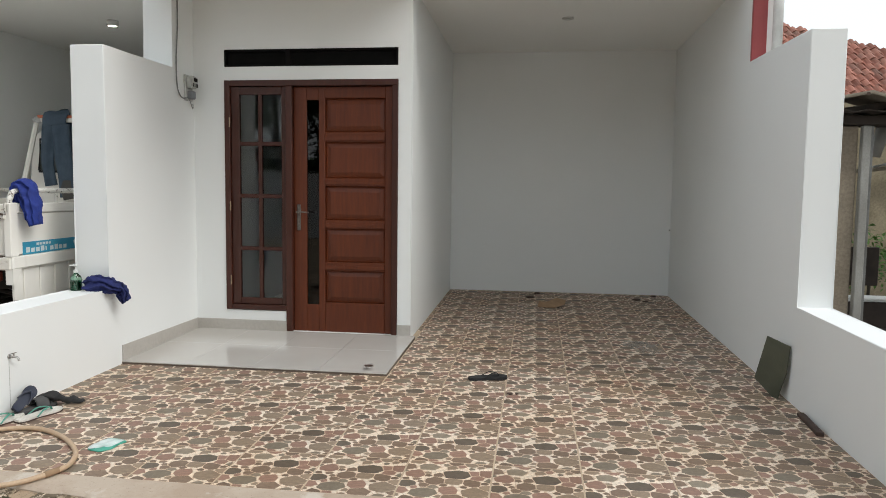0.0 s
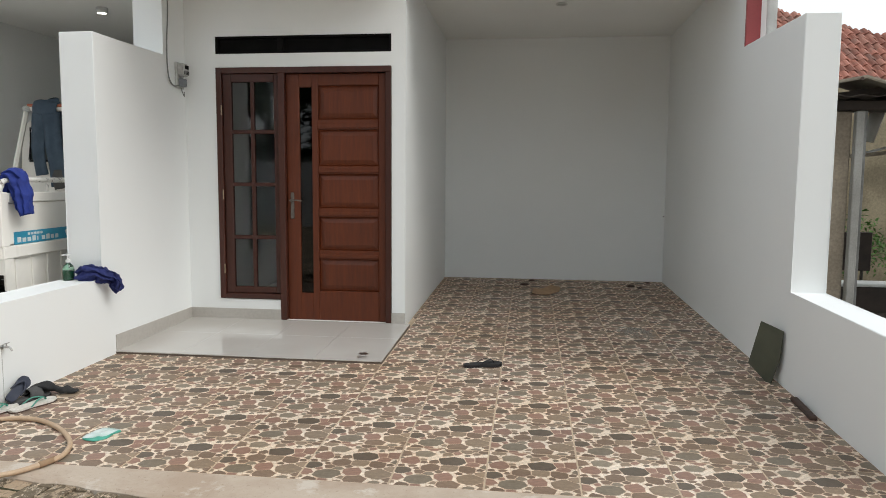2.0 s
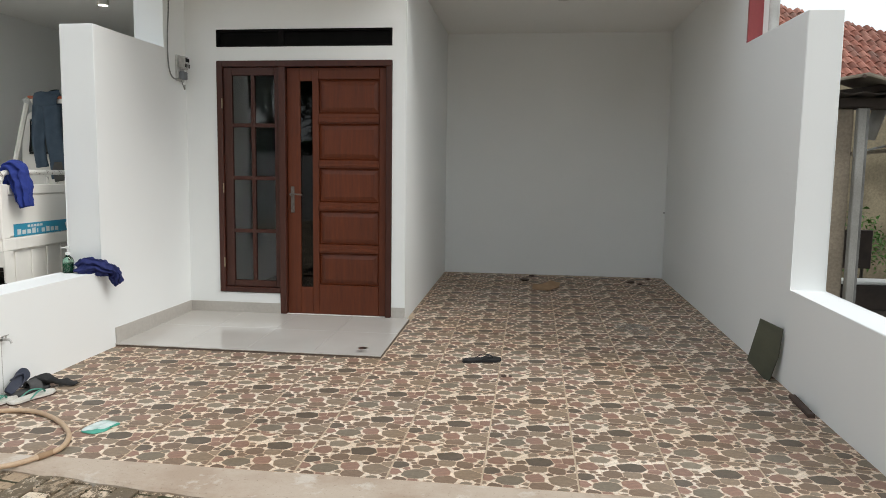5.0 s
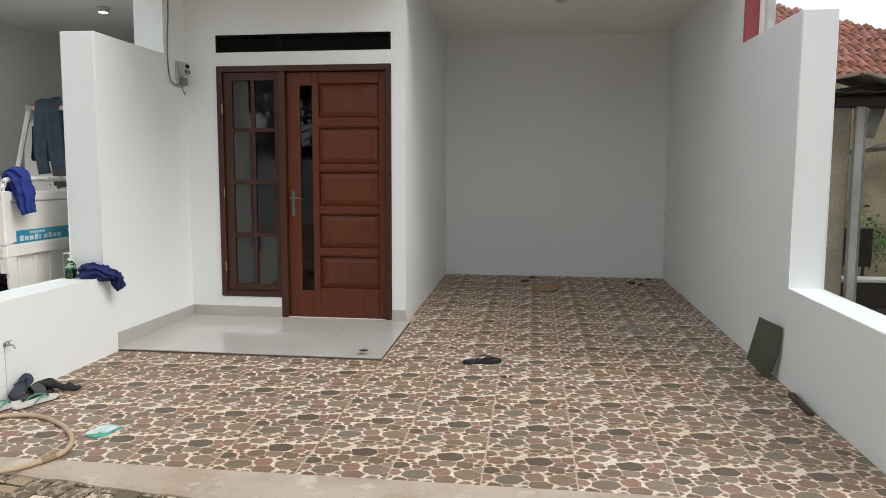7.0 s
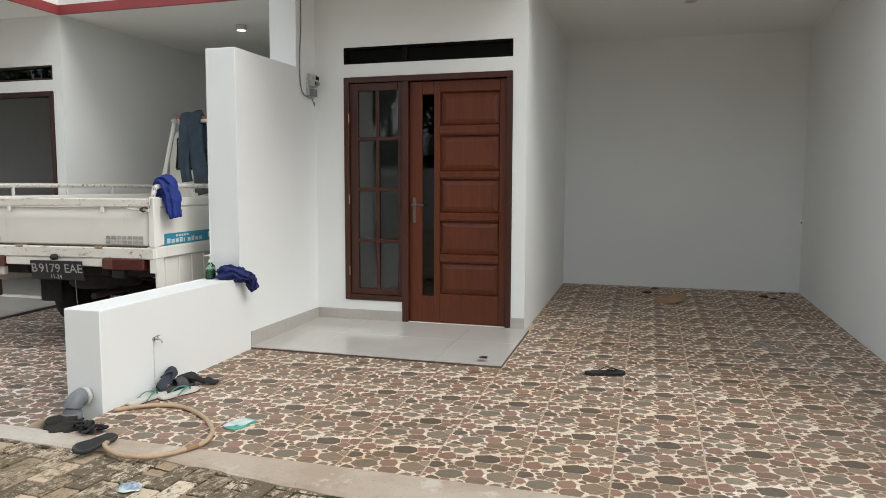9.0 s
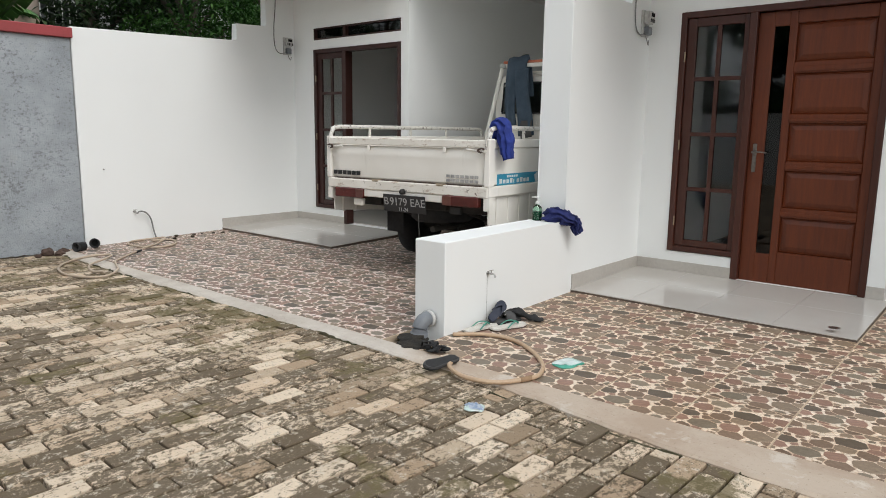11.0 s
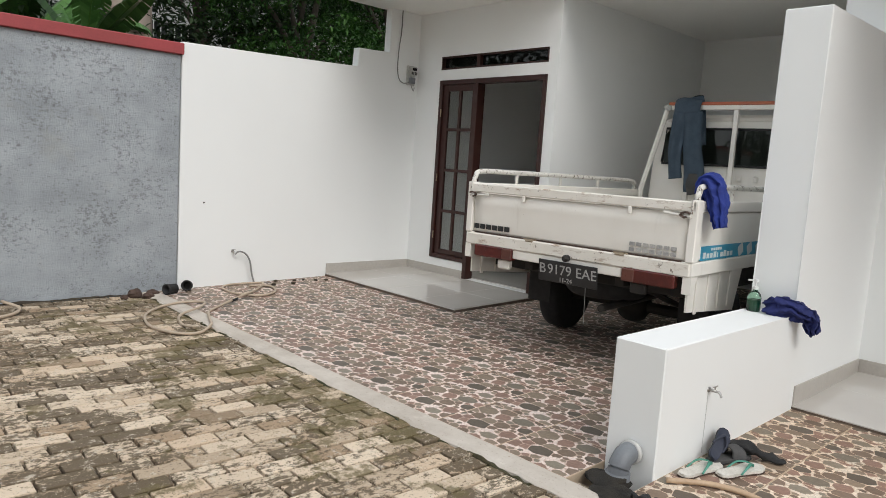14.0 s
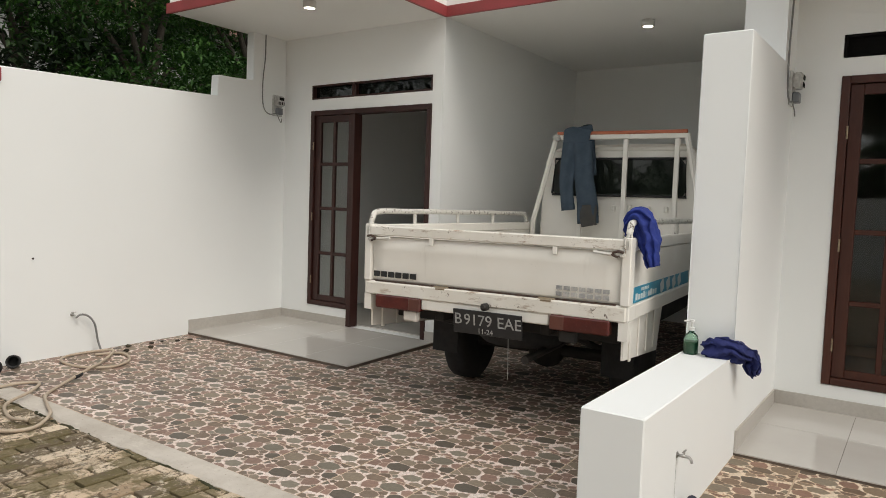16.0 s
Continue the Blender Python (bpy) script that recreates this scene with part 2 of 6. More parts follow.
def truck_paint():
    m = Nodes("chalky_white_truck_paint", 0.38)
    v = m.obj
    c = m.mix(m.ramp(m.noise(v, 2.0, 5.0), [(0.3, 0.0), (0.7, 1.0)]), (0.82, 0.79, 0.735), (0.75, 0.72, 0.66))
    streak = m.ramp(m.noise(m.vec("MULTIPLY", v, (14.0, 14.0, 1.6)), 1.0, 7.0, 0.7), [(0.6, 0.0), (0.8, 0.22)])
    c = m.mix(streak, c, (0.33, 0.28, 0.21))
    chip = m.ramp(m.noise(v, 38.0, 6.0, 0.75), [(0.70, 0.0), (0.73, 0.8)])
    m.color(m.mix(chip, c, (0.14, 0.075, 0.045)))
    m.put(m.ramp(m.noise(v, 6.0, 5.0), [(0.3, 0.3), (0.7, 0.55)]), m.b.inputs["Roughness"])
    m.bump(m.noise(v, 3.0, 2.0), 0.12, 0.01)
    return m.mat


def chipped_rail():
    m = Nodes("chipped_white_rail", 0.45)
    v = m.obj
    chip = m.ramp(m.noise(v, 34.0, 6.0, 0.75), [(0.56, 0.0), (0.6, 1.0)])
    m.color(m.mix(chip, (0.66, 0.64, 0.59), (0.09, 0.06, 0.045)))
    return m.mat


def worn_beam():
    m = Nodes("rust_streaked_white_paint", 0.5)
    v = m.obj
    c = m.mix(m.ramp(m.noise(v, 3.0, 5.0), [(0.3, 0.0), (0.7, 1.0)]), (0.78, 0.75, 0.69), (0.66, 0.62, 0.55))
    drip = m.ramp(m.noise(m.vec("MULTIPLY", v, (9.0, 9.0, 30.0)), 1.0, 8.0, 0.75), [(0.55, 0.0), (0.66, 0.8)])
    c = m.mix(drip, c, (0.27, 0.17, 0.10))
    chip = m.ramp(m.noise(v, 26.0, 6.0, 0.75), [(0.62, 0.0), (0.66, 0.9)])
    m.color(m.mix(chip, c, (0.085, 0.05, 0.034)))
    return m.mat


TRUCK = truck_paint()
RAIL = chipped_rail()
WORN = worn_beam()
RUBBER = surface("black_rubber", (0.016, 0.016, 0.017), (0.026, 0.025, 0.025), 0.8, scale=20)
CHASSIS = surface("dirty_black_chassis", (0.012, 0.0115, 0.011), (0.028, 0.023, 0.019), 0.75, scale=9)
LAMPRED = surface("red_lamp_lens", (0.105, 0.017, 0.013), (0.07, 0.012, 0.01), 0.25, scale=14)
LAMPAMBER = surface("dull_amber_lens", (0.13, 0.045, 0.032), (0.10, 0.036, 0.028), 0.3, scale=14)
BLACK = surface("black_plate_paint", (0.014, 0.014, 0.015), (0.02, 0.02, 0.022), 0.45, scale=20)
LETTER = surface("worn_white_lettering", (0.46, 0.46, 0.45), (0.30, 0.30, 0.29), 0.5, scale=40)
INK = surface("black_lettering", (0.012, 0.012, 0.013), (0.025, 0.025, 0.025), 0.5, scale=30)
GREYINK = surface("faded_grey_lettering", (0.24, 0.24, 0.24), (0.5, 0.48, 0.45), 0.5, scale=40)
DECAL = surface("blue_decal", (0.03, 0.26, 0.42), (0.035, 0.31, 0.46), 0.4, scale=8)
DECALW = surface("white_decal_print", (0.66, 0.70, 0.70), (0.58, 0.63, 0.64), 0.45, scale=20)
ORANGE = surface("faded_orange_paint", (0.50, 0.14, 0.065), (0.42, 0.12, 0.06), 0.55, scale=8)
DENIM = surface("faded_blue_denim", (0.062, 0.092, 0.125), (0.042, 0.066, 0.095), 0.9, scale=9, fine=260, bump=0.4, spread=0.3)
DENIMD = surface("dark_denim_patch", (0.05, 0.05, 0.05), (0.075, 0.07, 0.062), 0.92, scale=9, fine=260, bump=0.4)
BLUE = surface("royal_blue_cloth", (0.012, 0.034, 0.245), (0.008, 0.022, 0.17), 0.8, scale=14, fine=300, bump=0.3)
NAVY = surface("navy_cloth", (0.015, 0.023, 0.13), (0.010, 0.016, 0.09), 0.85, scale=14, fine=300, bump=0.3)
HOSE = surface("tan_garden_hose", (0.56, 0.405, 0.27), (0.48, 0.33, 0.21), 0.5, scale=7, spread=0.2)
HOSEP = surface("pale_beige_hose", (0.54, 0.44, 0.335), (0.45, 0.355, 0.265), 0.5, scale=7, spread=0.2)
PVC = surface("grey_pvc", (0.19, 0.205, 0.22), (0.14, 0.15, 0.165), 0.42, scale=10)
PVCW = surface("white_pvc", (0.7, 0.7, 0.68), (0.62, 0.62, 0.6), 0.4, scale=10)
SANDALB = surface("beige_foam_sole", (0.74, 0.71, 0.65), (0.62, 0.59, 0.53), 0.8, scale=12, spread=0.25)
SANDALG = surface("green_rubber_strap", (0.03, 0.19, 0.13), (0.09, 0.30, 0.23), 0.5, scale=12)
SANDALD = surface("dark_grey_foam", (0.055, 0.055, 0.058), (0.085, 0.083, 0.08), 0.8, scale=12, spread=0.25)
SANDALN = surface("navy_foam", (0.024, 0.03, 0.052), (0.045, 0.05, 0.07), 0.8, scale=12)
RAG = surface("black_rag", (0.014, 0.014, 0.015), (0.03, 0.03, 0.03), 0.95, scale=20, fine=200, bump=0.6)
PACKW = surface("white_plastic_film", (0.66, 0.72, 0.70), (0.52, 0.66, 0.62), 0.25, scale=18)
PACKG = surface("green_plastic_film", (0.04, 0.30, 0.21), (0.09, 0.40, 0.30), 0.3, scale=18)
PACKB = surface("blue_foil_packet", (0.20, 0.28, 0.42), (0.45, 0.5, 0.56), 0.3, scale=60)
CARD = surface("brown_cardboard", (0.36, 0.235, 0.14), (0.28, 0.18, 0.105), 0.9, scale=9)
SLATE = surface("olive_grey_sheet", (0.088, 0.092, 0.062), (0.06, 0.066, 0.046), 0.42, scale=5)


def splash():
    m = Nodes("dried_cement_splash", 0.85)
    c = m.mix(m.ramp(m.noise(m.pos, 40.0, 6.0, 0.7), [(0.4, 0.0), (0.6, 1.0)]), (0.50, 0.45, 0.39), (0.36, 0.31, 0.26))
    m.color(c)
    m.put(m.ramp(m.noise(m.pos, 26.0, 6.0, 0.75), [(0.47, 0.0), (0.56, 0.75)]), m.b.inputs["Alpha"])
    return m.mat


SPLASH = splash()
RUST = surface("rusty_wood_strip", (0.09, 0.055, 0.04), (0.055, 0.035, 0.028), 0.8, scale=20)
SOAP = glass("clear_bottle_plastic", (0.5, 0.8, 0.62), 0.08)
SOAPG = surface("green_soap", (0.012, 0.075, 0.045), (0.016, 0.09, 0.05), 0.2, scale=10)
PLASTICW = surface("white_plastic", (0.72, 0.72, 0.7), (0.66, 0.66, 0.64), 0.35, scale=10)
METER = surface("grey_meter_plastic", (0.58, 0.58, 0.56), (0.42, 0.42, 0.40), 0.5, scale=30)
CABLE = surface("grey_cable", (0.25, 0.25, 0.24), (0.17, 0.17, 0.165), 0.6, scale=20)
STUCCO = surface("stained_brown_render", (0.36, 0.30, 0.225), (0.24, 0.195, 0.145), 0.9, scale=1.6, fine=40, bump=0.4, world_space=True, spread=0.35)
STUCCOY = surface("stained_ochre_wall", (0.40, 0.335, 0.22), (0.22, 0.18, 0.115), 0.9, scale=1.9, fine=30, bump=0.4, world_space=True, spread=0.4)
ZINC = surface("galvanised_metal", (0.26, 0.26, 0.25), (0.16, 0.155, 0.145), 0.55, 0.4, scale=6, spread=0.25)
EAVE = surface("weathered_eave_board", (0.42, 0.37, 0.29), (0.28, 0.235, 0.18), 0.8, scale=4, world_space=True, spread=0.3)
POSTGREY = surface("pale_grey_post", (0.40, 0.39, 0.36), (0.30, 0.29, 0.265), 0.75, scale=3, spread=0.25)
DARKWOOD = surface("old_dark_timber", (0.035, 0.027, 0.022), (0.055, 0.04, 0.032), 0.85, scale=6)


def terracotta():
    m = Nodes("weathered_terracotta", 0.85)
    c = m.ramp(m.rand, [(0.0, (0.19, 0.068, 0.045)), (0.4, (0.31, 0.115, 0.078)), (0.75, (0.40, 0.175, 0.125)), (1.0, (0.16, 0.08, 0.06))])
    c = m.mix(m.ramp(m.noise(m.pos, 5.0, 7.0, 0.7), [(0.48, 0.0), (0.7, 0.6)]), c, (0.13, 0.095, 0.075))
    m.color(c)
    m.bump(m.noise(m.pos, 60.0), 0.3, 0.005)
    return m.mat


TERRA = terracotta()


def leafy(name, a, b, c, gloss=0.62):
    m = Nodes(name, gloss)
    m.put(0.25, m.b.inputs["Specular IOR Level"])
    isl = m.add("ShaderNodeNewGeometry").outputs["Random Per Island"]
    m.color(m.ramp(isl, [(0.0, a), (0.55, b), (1.0, c)]))
    m.put(0.12, m.b.inputs["Subsurface Weight"])
    m.b.inputs["Subsurface Radius"].default_value = (0.02, 0.03, 0.01)
    return m.mat


LEAF = leafy("broad_tree_leaves", (0.012, 0.026, 0.013), (0.022, 0.044, 0.018), (0.045, 0.075, 0.03))
FERN = leafy("fine_green_leaves", (0.012, 0.045, 0.008), (0.028, 0.085, 0.014), (0.055, 0.13, 0.022))
HEDGE = leafy("garden_leaves", (0.04, 0.10, 0.02), (0.07, 0.16, 0.03), (0.12, 0.22, 0.05))
BANANA = leafy("banana_leaf", (0.042, 0.11, 0.025), (0.06, 0.145, 0.034), (0.085, 0.19, 0.05), 0.45)
BARK = surface("rough_bark", (0.075, 0.06, 0.045), (0.05, 0.042, 0.033), 0.9, scale=8, fine=60, bump=0.7, dist=0.02)
TANK = surface("faded_beige_tank", (0.42, 0.35, 0.29), (0.34, 0.275, 0.225), 0.6, scale=4)
PALE = surface("far_pale_wall", (0.52, 0.53, 0.52), (0.42, 0.43, 0.42), 0.8, scale=1.2, world_space=True)


def lamp_glow():
    m = Nodes("lit_lamp_disc", 0.4)
    m.color((0.9, 0.88, 0.8))
    m.b.inputs["Emission Color"].default_value = (1.0, 0.93, 0.8, 1)
    m.b.inputs["Emission Strength"].default_value = 22.0
    return m.mat


GLOW = lamp_glow()


# ---- mesh helpers ----
def link_mesh(name, bm, material, smooth=False):
    bmesh.ops.recalc_face_normals(bm, faces=bm.faces)
    me = bpy.data.meshes.new(name)
    bm.to_mesh(me)
    bm.free()
    me.materials.append(material)
    if smooth:
        me.shade_smooth()
    return me


def part(name, bm, material, parent, label="", smooth=False):
    ob = new(name, link_mesh(name, bm, material, smooth))
    ob.parent = parent
    return tagged(ob, label)


def thing(name, label, category, m=None, group="", kind=""):
    ob = new(name)
    ob.empty_display_size = 0.1
    if m is not None:
        ob.matrix_world = m
    return tagged(ob, label, category, group, kind)


def structure(name, bm, material, label="", smooth=False):
    return tagged(new(name, link_mesh(name, bm, material, smooth)), label, kind="structure")


def box(x0, x1, y0, y1, z0, z1, bevel=0.0, bm=None, segments=1):
    b = bmesh.new()
    bmesh.ops.create_cube(b, size=1.0)
    for v in b.verts:
        v.co = ((x0 + x1) / 2 + v.co.x * (x1 - x0), (y0 + y1) / 2 + v.co.y * (y1 - y0), (z0 + z1) / 2 + v.co.z * (z1 - z0))
    if bevel:
        bmesh.ops.bevel(b, geom=b.edges[:], offset=bevel, segments=segments, affect="EDGES")
    return join(bm, b)


def join(bm, b):
    if bm is None:
        return b
    me = bpy.data.meshes.new("tmp")
    b.to_mesh(me)
    b.free()
    bm.from_mesh(me)
    bpy.data.meshes.remove(me)
    return bm


def moved(b, m):
    bmesh.ops.transform(b, matrix=m, verts=b.verts)
    return b


def spline(points, per=6):
    """Points of a smooth line through the given ones."""
    p = [Vector(q) for q in points]
    p = [p[0] * 2 - p[1]] + p + [p[-1] * 2 - p[-2]]
    out = []
    for a, b, c, d in zip(p, p[1:], p[2:], p[3:]):
        for k in range(per):
            t = k / per
            out.append(0.5 * (2 * b + (c - a) * t + (2 * a - 5 * b + 4 * c - d) * t * t + (3 * b - a - 3 * c + d) * t ** 3))
    return out + [p[-2]]


def sweep(points, ra, rb=None, seg=8, rough=0.0, freq=14.0, up=(0, 0, 1), bm=None):
    """A closed tube along points; ra, rb: half width sideways and half height, numbers or functions of 0..1."""
    b = bmesh.new()
    rb = ra if rb is None else rb
    n, rings = len(points), []
    for i, p in enumerate(points):
        way = (points[min(i + 1, n - 1)] - points[max(i - 1, 0)]).normalized()
        ref = Vector(up) if abs(way.dot(Vector(up))) < 0.95 else Vector((1, 0.2, 0))
        side = way.cross(ref).normalized()
        top = side.cross(way)
        t = i / (n - 1)
        wa, wb = (r(t) if callable(r) else r for r in (ra, rb))
        ring = []
        for k in range(seg):
            a = math.tau * k / seg
            q = p + side * (wa * math.cos(a)) + top * (wb * math.sin(a))
            if rough:
                q += noise.noise_vector(q * freq) * rough
            ring.append(b.verts.new(q))
        rings.append(ring)
    for r, s in zip(rings, rings[1:]):
        for k in range(seg):
            b.faces.new((r[k], r[(k + 1) % seg], s[(k + 1) % seg], s[k]))
    b.faces.new(rings[0][::-1])
    b.faces.new(rings[-1])
    return join(bm, b)


def rod(p, q, r, seg=10, bm=None):
    return sweep([Vector(p), Vector(q)], r, seg=seg, bm=bm)


def lathe(profile, seg=20, bm=None):
    """A body of revolution round z from (radius, z) pairs."""
    b = bmesh.new()
    rings = [[b.verts.new((max(r, 1e-4) * math.cos(math.tau * k / seg), max(r, 1e-4) * math.sin(math.tau * k / seg), z)) for k in range(seg)] for r, z in profile]
    for r, s in zip(rings, rings[1:]):
        for k in range(seg):
            b.faces.new((r[k], r[(k + 1) % seg], s[(k + 1) % seg], s[k]))
    b.faces.new(rings[0][::-1])
    b.faces.new(rings[-1])
    return join(bm, b)


def prism(outline, z0, z1, bevel=0.0, bm=None):
    """An upright prism over an outline of (x, y)."""
    b = bmesh.new()
    low = [b.verts.new((x, y, z0)) for x, y in outline]
    high = [b.verts.new((x, y, z1)) for x, y in outline]
    n = len(outline)
    b.faces.new(low[::-1])
    b.faces.new(high)
    for k in range(n):
        b.faces.new((low[k], low[(k + 1) % n], high[(k + 1) % n], high[k]))
    if bevel:
        bmesh.ops.bevel(b, geom=[e for e in b.edges if abs(e.verts[0].co.z - e.verts[1].co.z) < 1e-6], offset=bevel, segments=2, affect="EDGES")
    return join(bm, b)


SWAP_X = Matrix(((0, 0, 1, 0), (1, 0, 0, 0), (0, 1, 0, 0), (0, 0, 0, 1)))  # (u, v, w) to x = w, y = u, z = v
SWAP_Y = Matrix(((1, 0, 0, 0), (0, 0, 1, 0), (0, 1, 0, 0), (0, 0, 0, 1)))  # (u, v, w) to x = u, y = w, z = v


def wall_along_y(x0, x1, profile, bevel=0.006):
    """A wall between two x with an outline of (y, z)."""
    b = prism(profile, x0, x1)
    if bevel:
        bmesh.ops.bevel(b, geom=b.edges[:], offset=bevel, segments=1, affect="EDGES")
    return moved(b, SWAP_X)


def pierced(x0, x1, z0, z1, y0, y1, holes):
    """A wall along x from y0 to y1 with rectangular openings through it."""
    xs = sorted({x0, x1, *(h[0] for h in holes), *(h[1] for h in holes)})
    zs = sorted({z0, z1, *(h[2] for h in holes), *(h[3] for h in holes)})
    b = bmesh.new()

    def solid(i, k):
        if not (0 <= i < len(xs) - 1 and 0 <= k < len(zs) - 1):
            return False
        cx, cz = (xs[i] + xs[i + 1]) / 2, (zs[k] + zs[k + 1]) / 2
        return not any(h[0] < cx < h[1] and h[2] < cz < h[3] for h in holes)

    def quad(*ps):
        b.faces.new([b.verts.new(p) for p in ps])

    for i in range(len(xs) - 1):
        for k in range(len(zs) - 1):
            if not solid(i, k):
                continue
            a, c, d, e = xs[i], xs[i + 1], zs[k], zs[k + 1]
            quad((a, y0, d), (c, y0, d), (c, y0, e), (a, y0, e))
            quad((a, y1, d), (a, y1, e), (c, y1, e), (c, y1, d))
            if not solid(i - 1, k):
                quad((a, y0, d), (a, y0, e), (a, y1, e), (a, y1, d))
            if not solid(i + 1, k):
                quad((c, y0, d), (c, y1, d), (c, y1, e), (c, y0, e))
            if not solid(i, k - 1):
                quad((a, y0, d), (a, y1, d), (c, y1, d), (c, y0, d))
            if not solid(i, k + 1):
                quad((a, y0, e), (c, y0, e), (c, y1, e), (a, y1, e))
    bmesh.ops.remove_doubles(b, verts=b.verts, dist=1e-5)
    return b


def floor_z(y):
    """The carports fall gently towards the street."""
    return 0.0175 * (y - 5.5)


# ---- the large structure ----
FACADE, BACK, CEILING = 5.81, 8.52, 2.87
UNIT = -4.63          # from the nearer house to its neighbour
PAVE = -0.062         # top of the paving blocks

structure("wall_party", wall_along_y(-3.15, -2.905, [(3.21, -0.3), (BACK, -0.3), (BACK, 3.05), (5.47, 3.05), (5.47, 2.185), (4.567, 2.185), (4.567, 0.53), (3.21, 0.53)]), WHITE, "white painted party wall with a low front part")
structure("wall_east", wall_along_y(1.535, 1.735, [(3.05, -0.3), (BACK, -0.3), (BACK, 3.05), (5.69, 3.05), (5.69, 2.215), (4.515, 2.195), (4.515, 0.563), (3.05, 0.55)]), WHITE, "white painted side wall with a low front part")
structure("wall_west", wall_along_y(-7.755, -7.65, [(3.112, -0.3), (BACK, -0.3), (BACK, 3.05), (5.40, 3.05), (5.40, 2.40), (4.985, 2.39), (4.985, 2.19), (3.112, 2.14)]), WHITE, "white painted boundary wall with a step")
structure("wall_north", box(-7.89, 1.775, BACK + 0.002, BACK + 0.15, -0.3, 3.05), WHITE, "white painted back wall")
structure("wall_boundary_grey", box(-7.88, -7.652, -7.0, 3.104, -0.3, 2.026, 0.006), GREY, "rough grey cement-rendered boundary wall")
structure("trim_wall_cap", box(-7.92, -7.615, -7.0, 3.118, 2.027, 2.124, 0.006), RED, "red painted cap of the boundary wall")
structure("wall_south", box(-7.9, 9.0, -7.2, -7.0, -0.3, 1.7), WHITE, "plain white wall across the lane")


def house_shell(dx, west, num):
    """Front wall, side wall, ceilings, porch roof and room of one house."""
    c = -1.03 + dx
    holes = [(-2.635 + dx, -2.095 + dx, 0.20, 2.14), (-2.095 + dx, -1.145 + dx, 0.03, 2.14), (-2.635 + dx, -1.147 + dx, 2.25, 2.392)]
    structure(f"wall_front_{num}", pierced(west, c, -0.3, 3.05, FACADE, FACADE + 0.14, holes), WHITE, "white painted front wall")
    structure(f"wall_side_{num}", box(c - 0.14, c, FACADE + 0.14, BACK, -0.3, 3.05), WHITE, "white painted carport side wall")
    structure(f"ceiling_carport_{num}", box(c, (1.535 if num == 1 else -3.15), FACADE - 0.02, BACK, CEILING, 3.0), CEIL, "white carport ceiling")
    structure(f"ceiling_room_{num}", box(west, c - 0.14, FACADE + 0.14, BACK, 2.75, 3.0), CEIL, "white room ceiling")
    structure(f"floor_room_{num}", box(west, c - 0.14, FACADE + 0.14, BACK, -0.2, 0.04), PORCELAIN, "pale polished room floor")
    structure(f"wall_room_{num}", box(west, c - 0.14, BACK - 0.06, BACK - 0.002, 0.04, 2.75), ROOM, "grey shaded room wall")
    structure(f"porch_roof_{num}", box(west - 0.13, c + 0.015, 4.56, FACADE - 0.002, CEILING, 3.0), CEIL, "white porch ceiling slab")
    trim = box(west - 0.145, c + 0.03, 4.535, 4.562, CEILING - 0.012, CEILING + 0.075)
    box(c + 0.013, c + 0.04, 4.562, FACADE - 0.03, CEILING - 0.012, CEILING + 0.075, bm=trim)
    box(c + 0.013, (1.535 if num == 1 else -3.15), FACADE - 0.05, FACADE - 0.022, CEILING - 0.012, CEILING + 0.075, bm=trim)
    structure(f"trim_fascia_{num}", trim, RED, "red painted fascia trim")
    up = box(west - 0.12, c + 0.005, 4.57, 4.64, 3.0, 3.9)
    box(c - 0.06, (1.535 if num == 1 else -3.15), FACADE - 0.02, FACADE + 0.05, 3.0, 3.9, bm=up)
    for k in range(22):
        x = west - 0.1 + k * 0.095
        box(x, x + 0.02, 4.562, 4.57, 3.0, 3.9, bm=up)
    structure(f"wall_upper_{num}", up, CLAD, "pale ribbed cladding above the fascia")
    # porch
    edge = -0.99 if num == 1 else -5.665
    top = 0.005 if num == 1 else 0.012
    fall = 0.0225
    slab = box(west, edge, 4.69, FACADE, -0.2, top - 0.008)
    for v in slab.verts:
        if v.co.z > -0.1:
            v.co.z += fall * (v.co.y - 4.69)
    porch = structure(f"porch_{num}", slab, TILE_EDGE, "low porch step with polished white tiles")
    nx = 4
    w = (edge - west) / nx
    ys = [(4.686, 5.29), (5.292, FACADE - 0.001)]
    for (ya, yb) in ys:
        me = link_mesh("tile", box(-w / 2 + 0.001, w / 2 - 0.001, -(yb - ya) / 2, (yb - ya) / 2, -0.008, 0.0, 0.001), PORCELAIN)
        for k in range(nx):
            ob = new("tile", me)
            ob.parent = porch
            ob.location = (west + w * (k + 0.5), (ya + yb) / 2, top + fall * ((ya + yb) / 2 - 4.69))
            ob.rotation_euler = (math.atan(fall), 0, 0)
    sk = box(west, west + 0.01, 4.692, FACADE, top, 0.118, 0.0015)
    box(west + 0.01, -2.095 + dx, FACADE - 0.01, FACADE, top, 0.118, 0.0015, bm=sk)
    box(-1.145 + dx, c, FACADE - 0.01, FACADE, top, 0.118, 0.0015, bm=sk)
    structure(f"baseboard_{num}", sk, SKIRT, "beige tile skirting")


house_shell(0.0, -2.905, 1)
house_shell(UNIT, -7.65, 2)

# end of the upper side wall with its drain pipe
structure("trim_wall_end", box(1.533, 1.635, 5.655, 5.688, 2.217, 3.05, 0.004), RED, "red painted end of the upper wall")

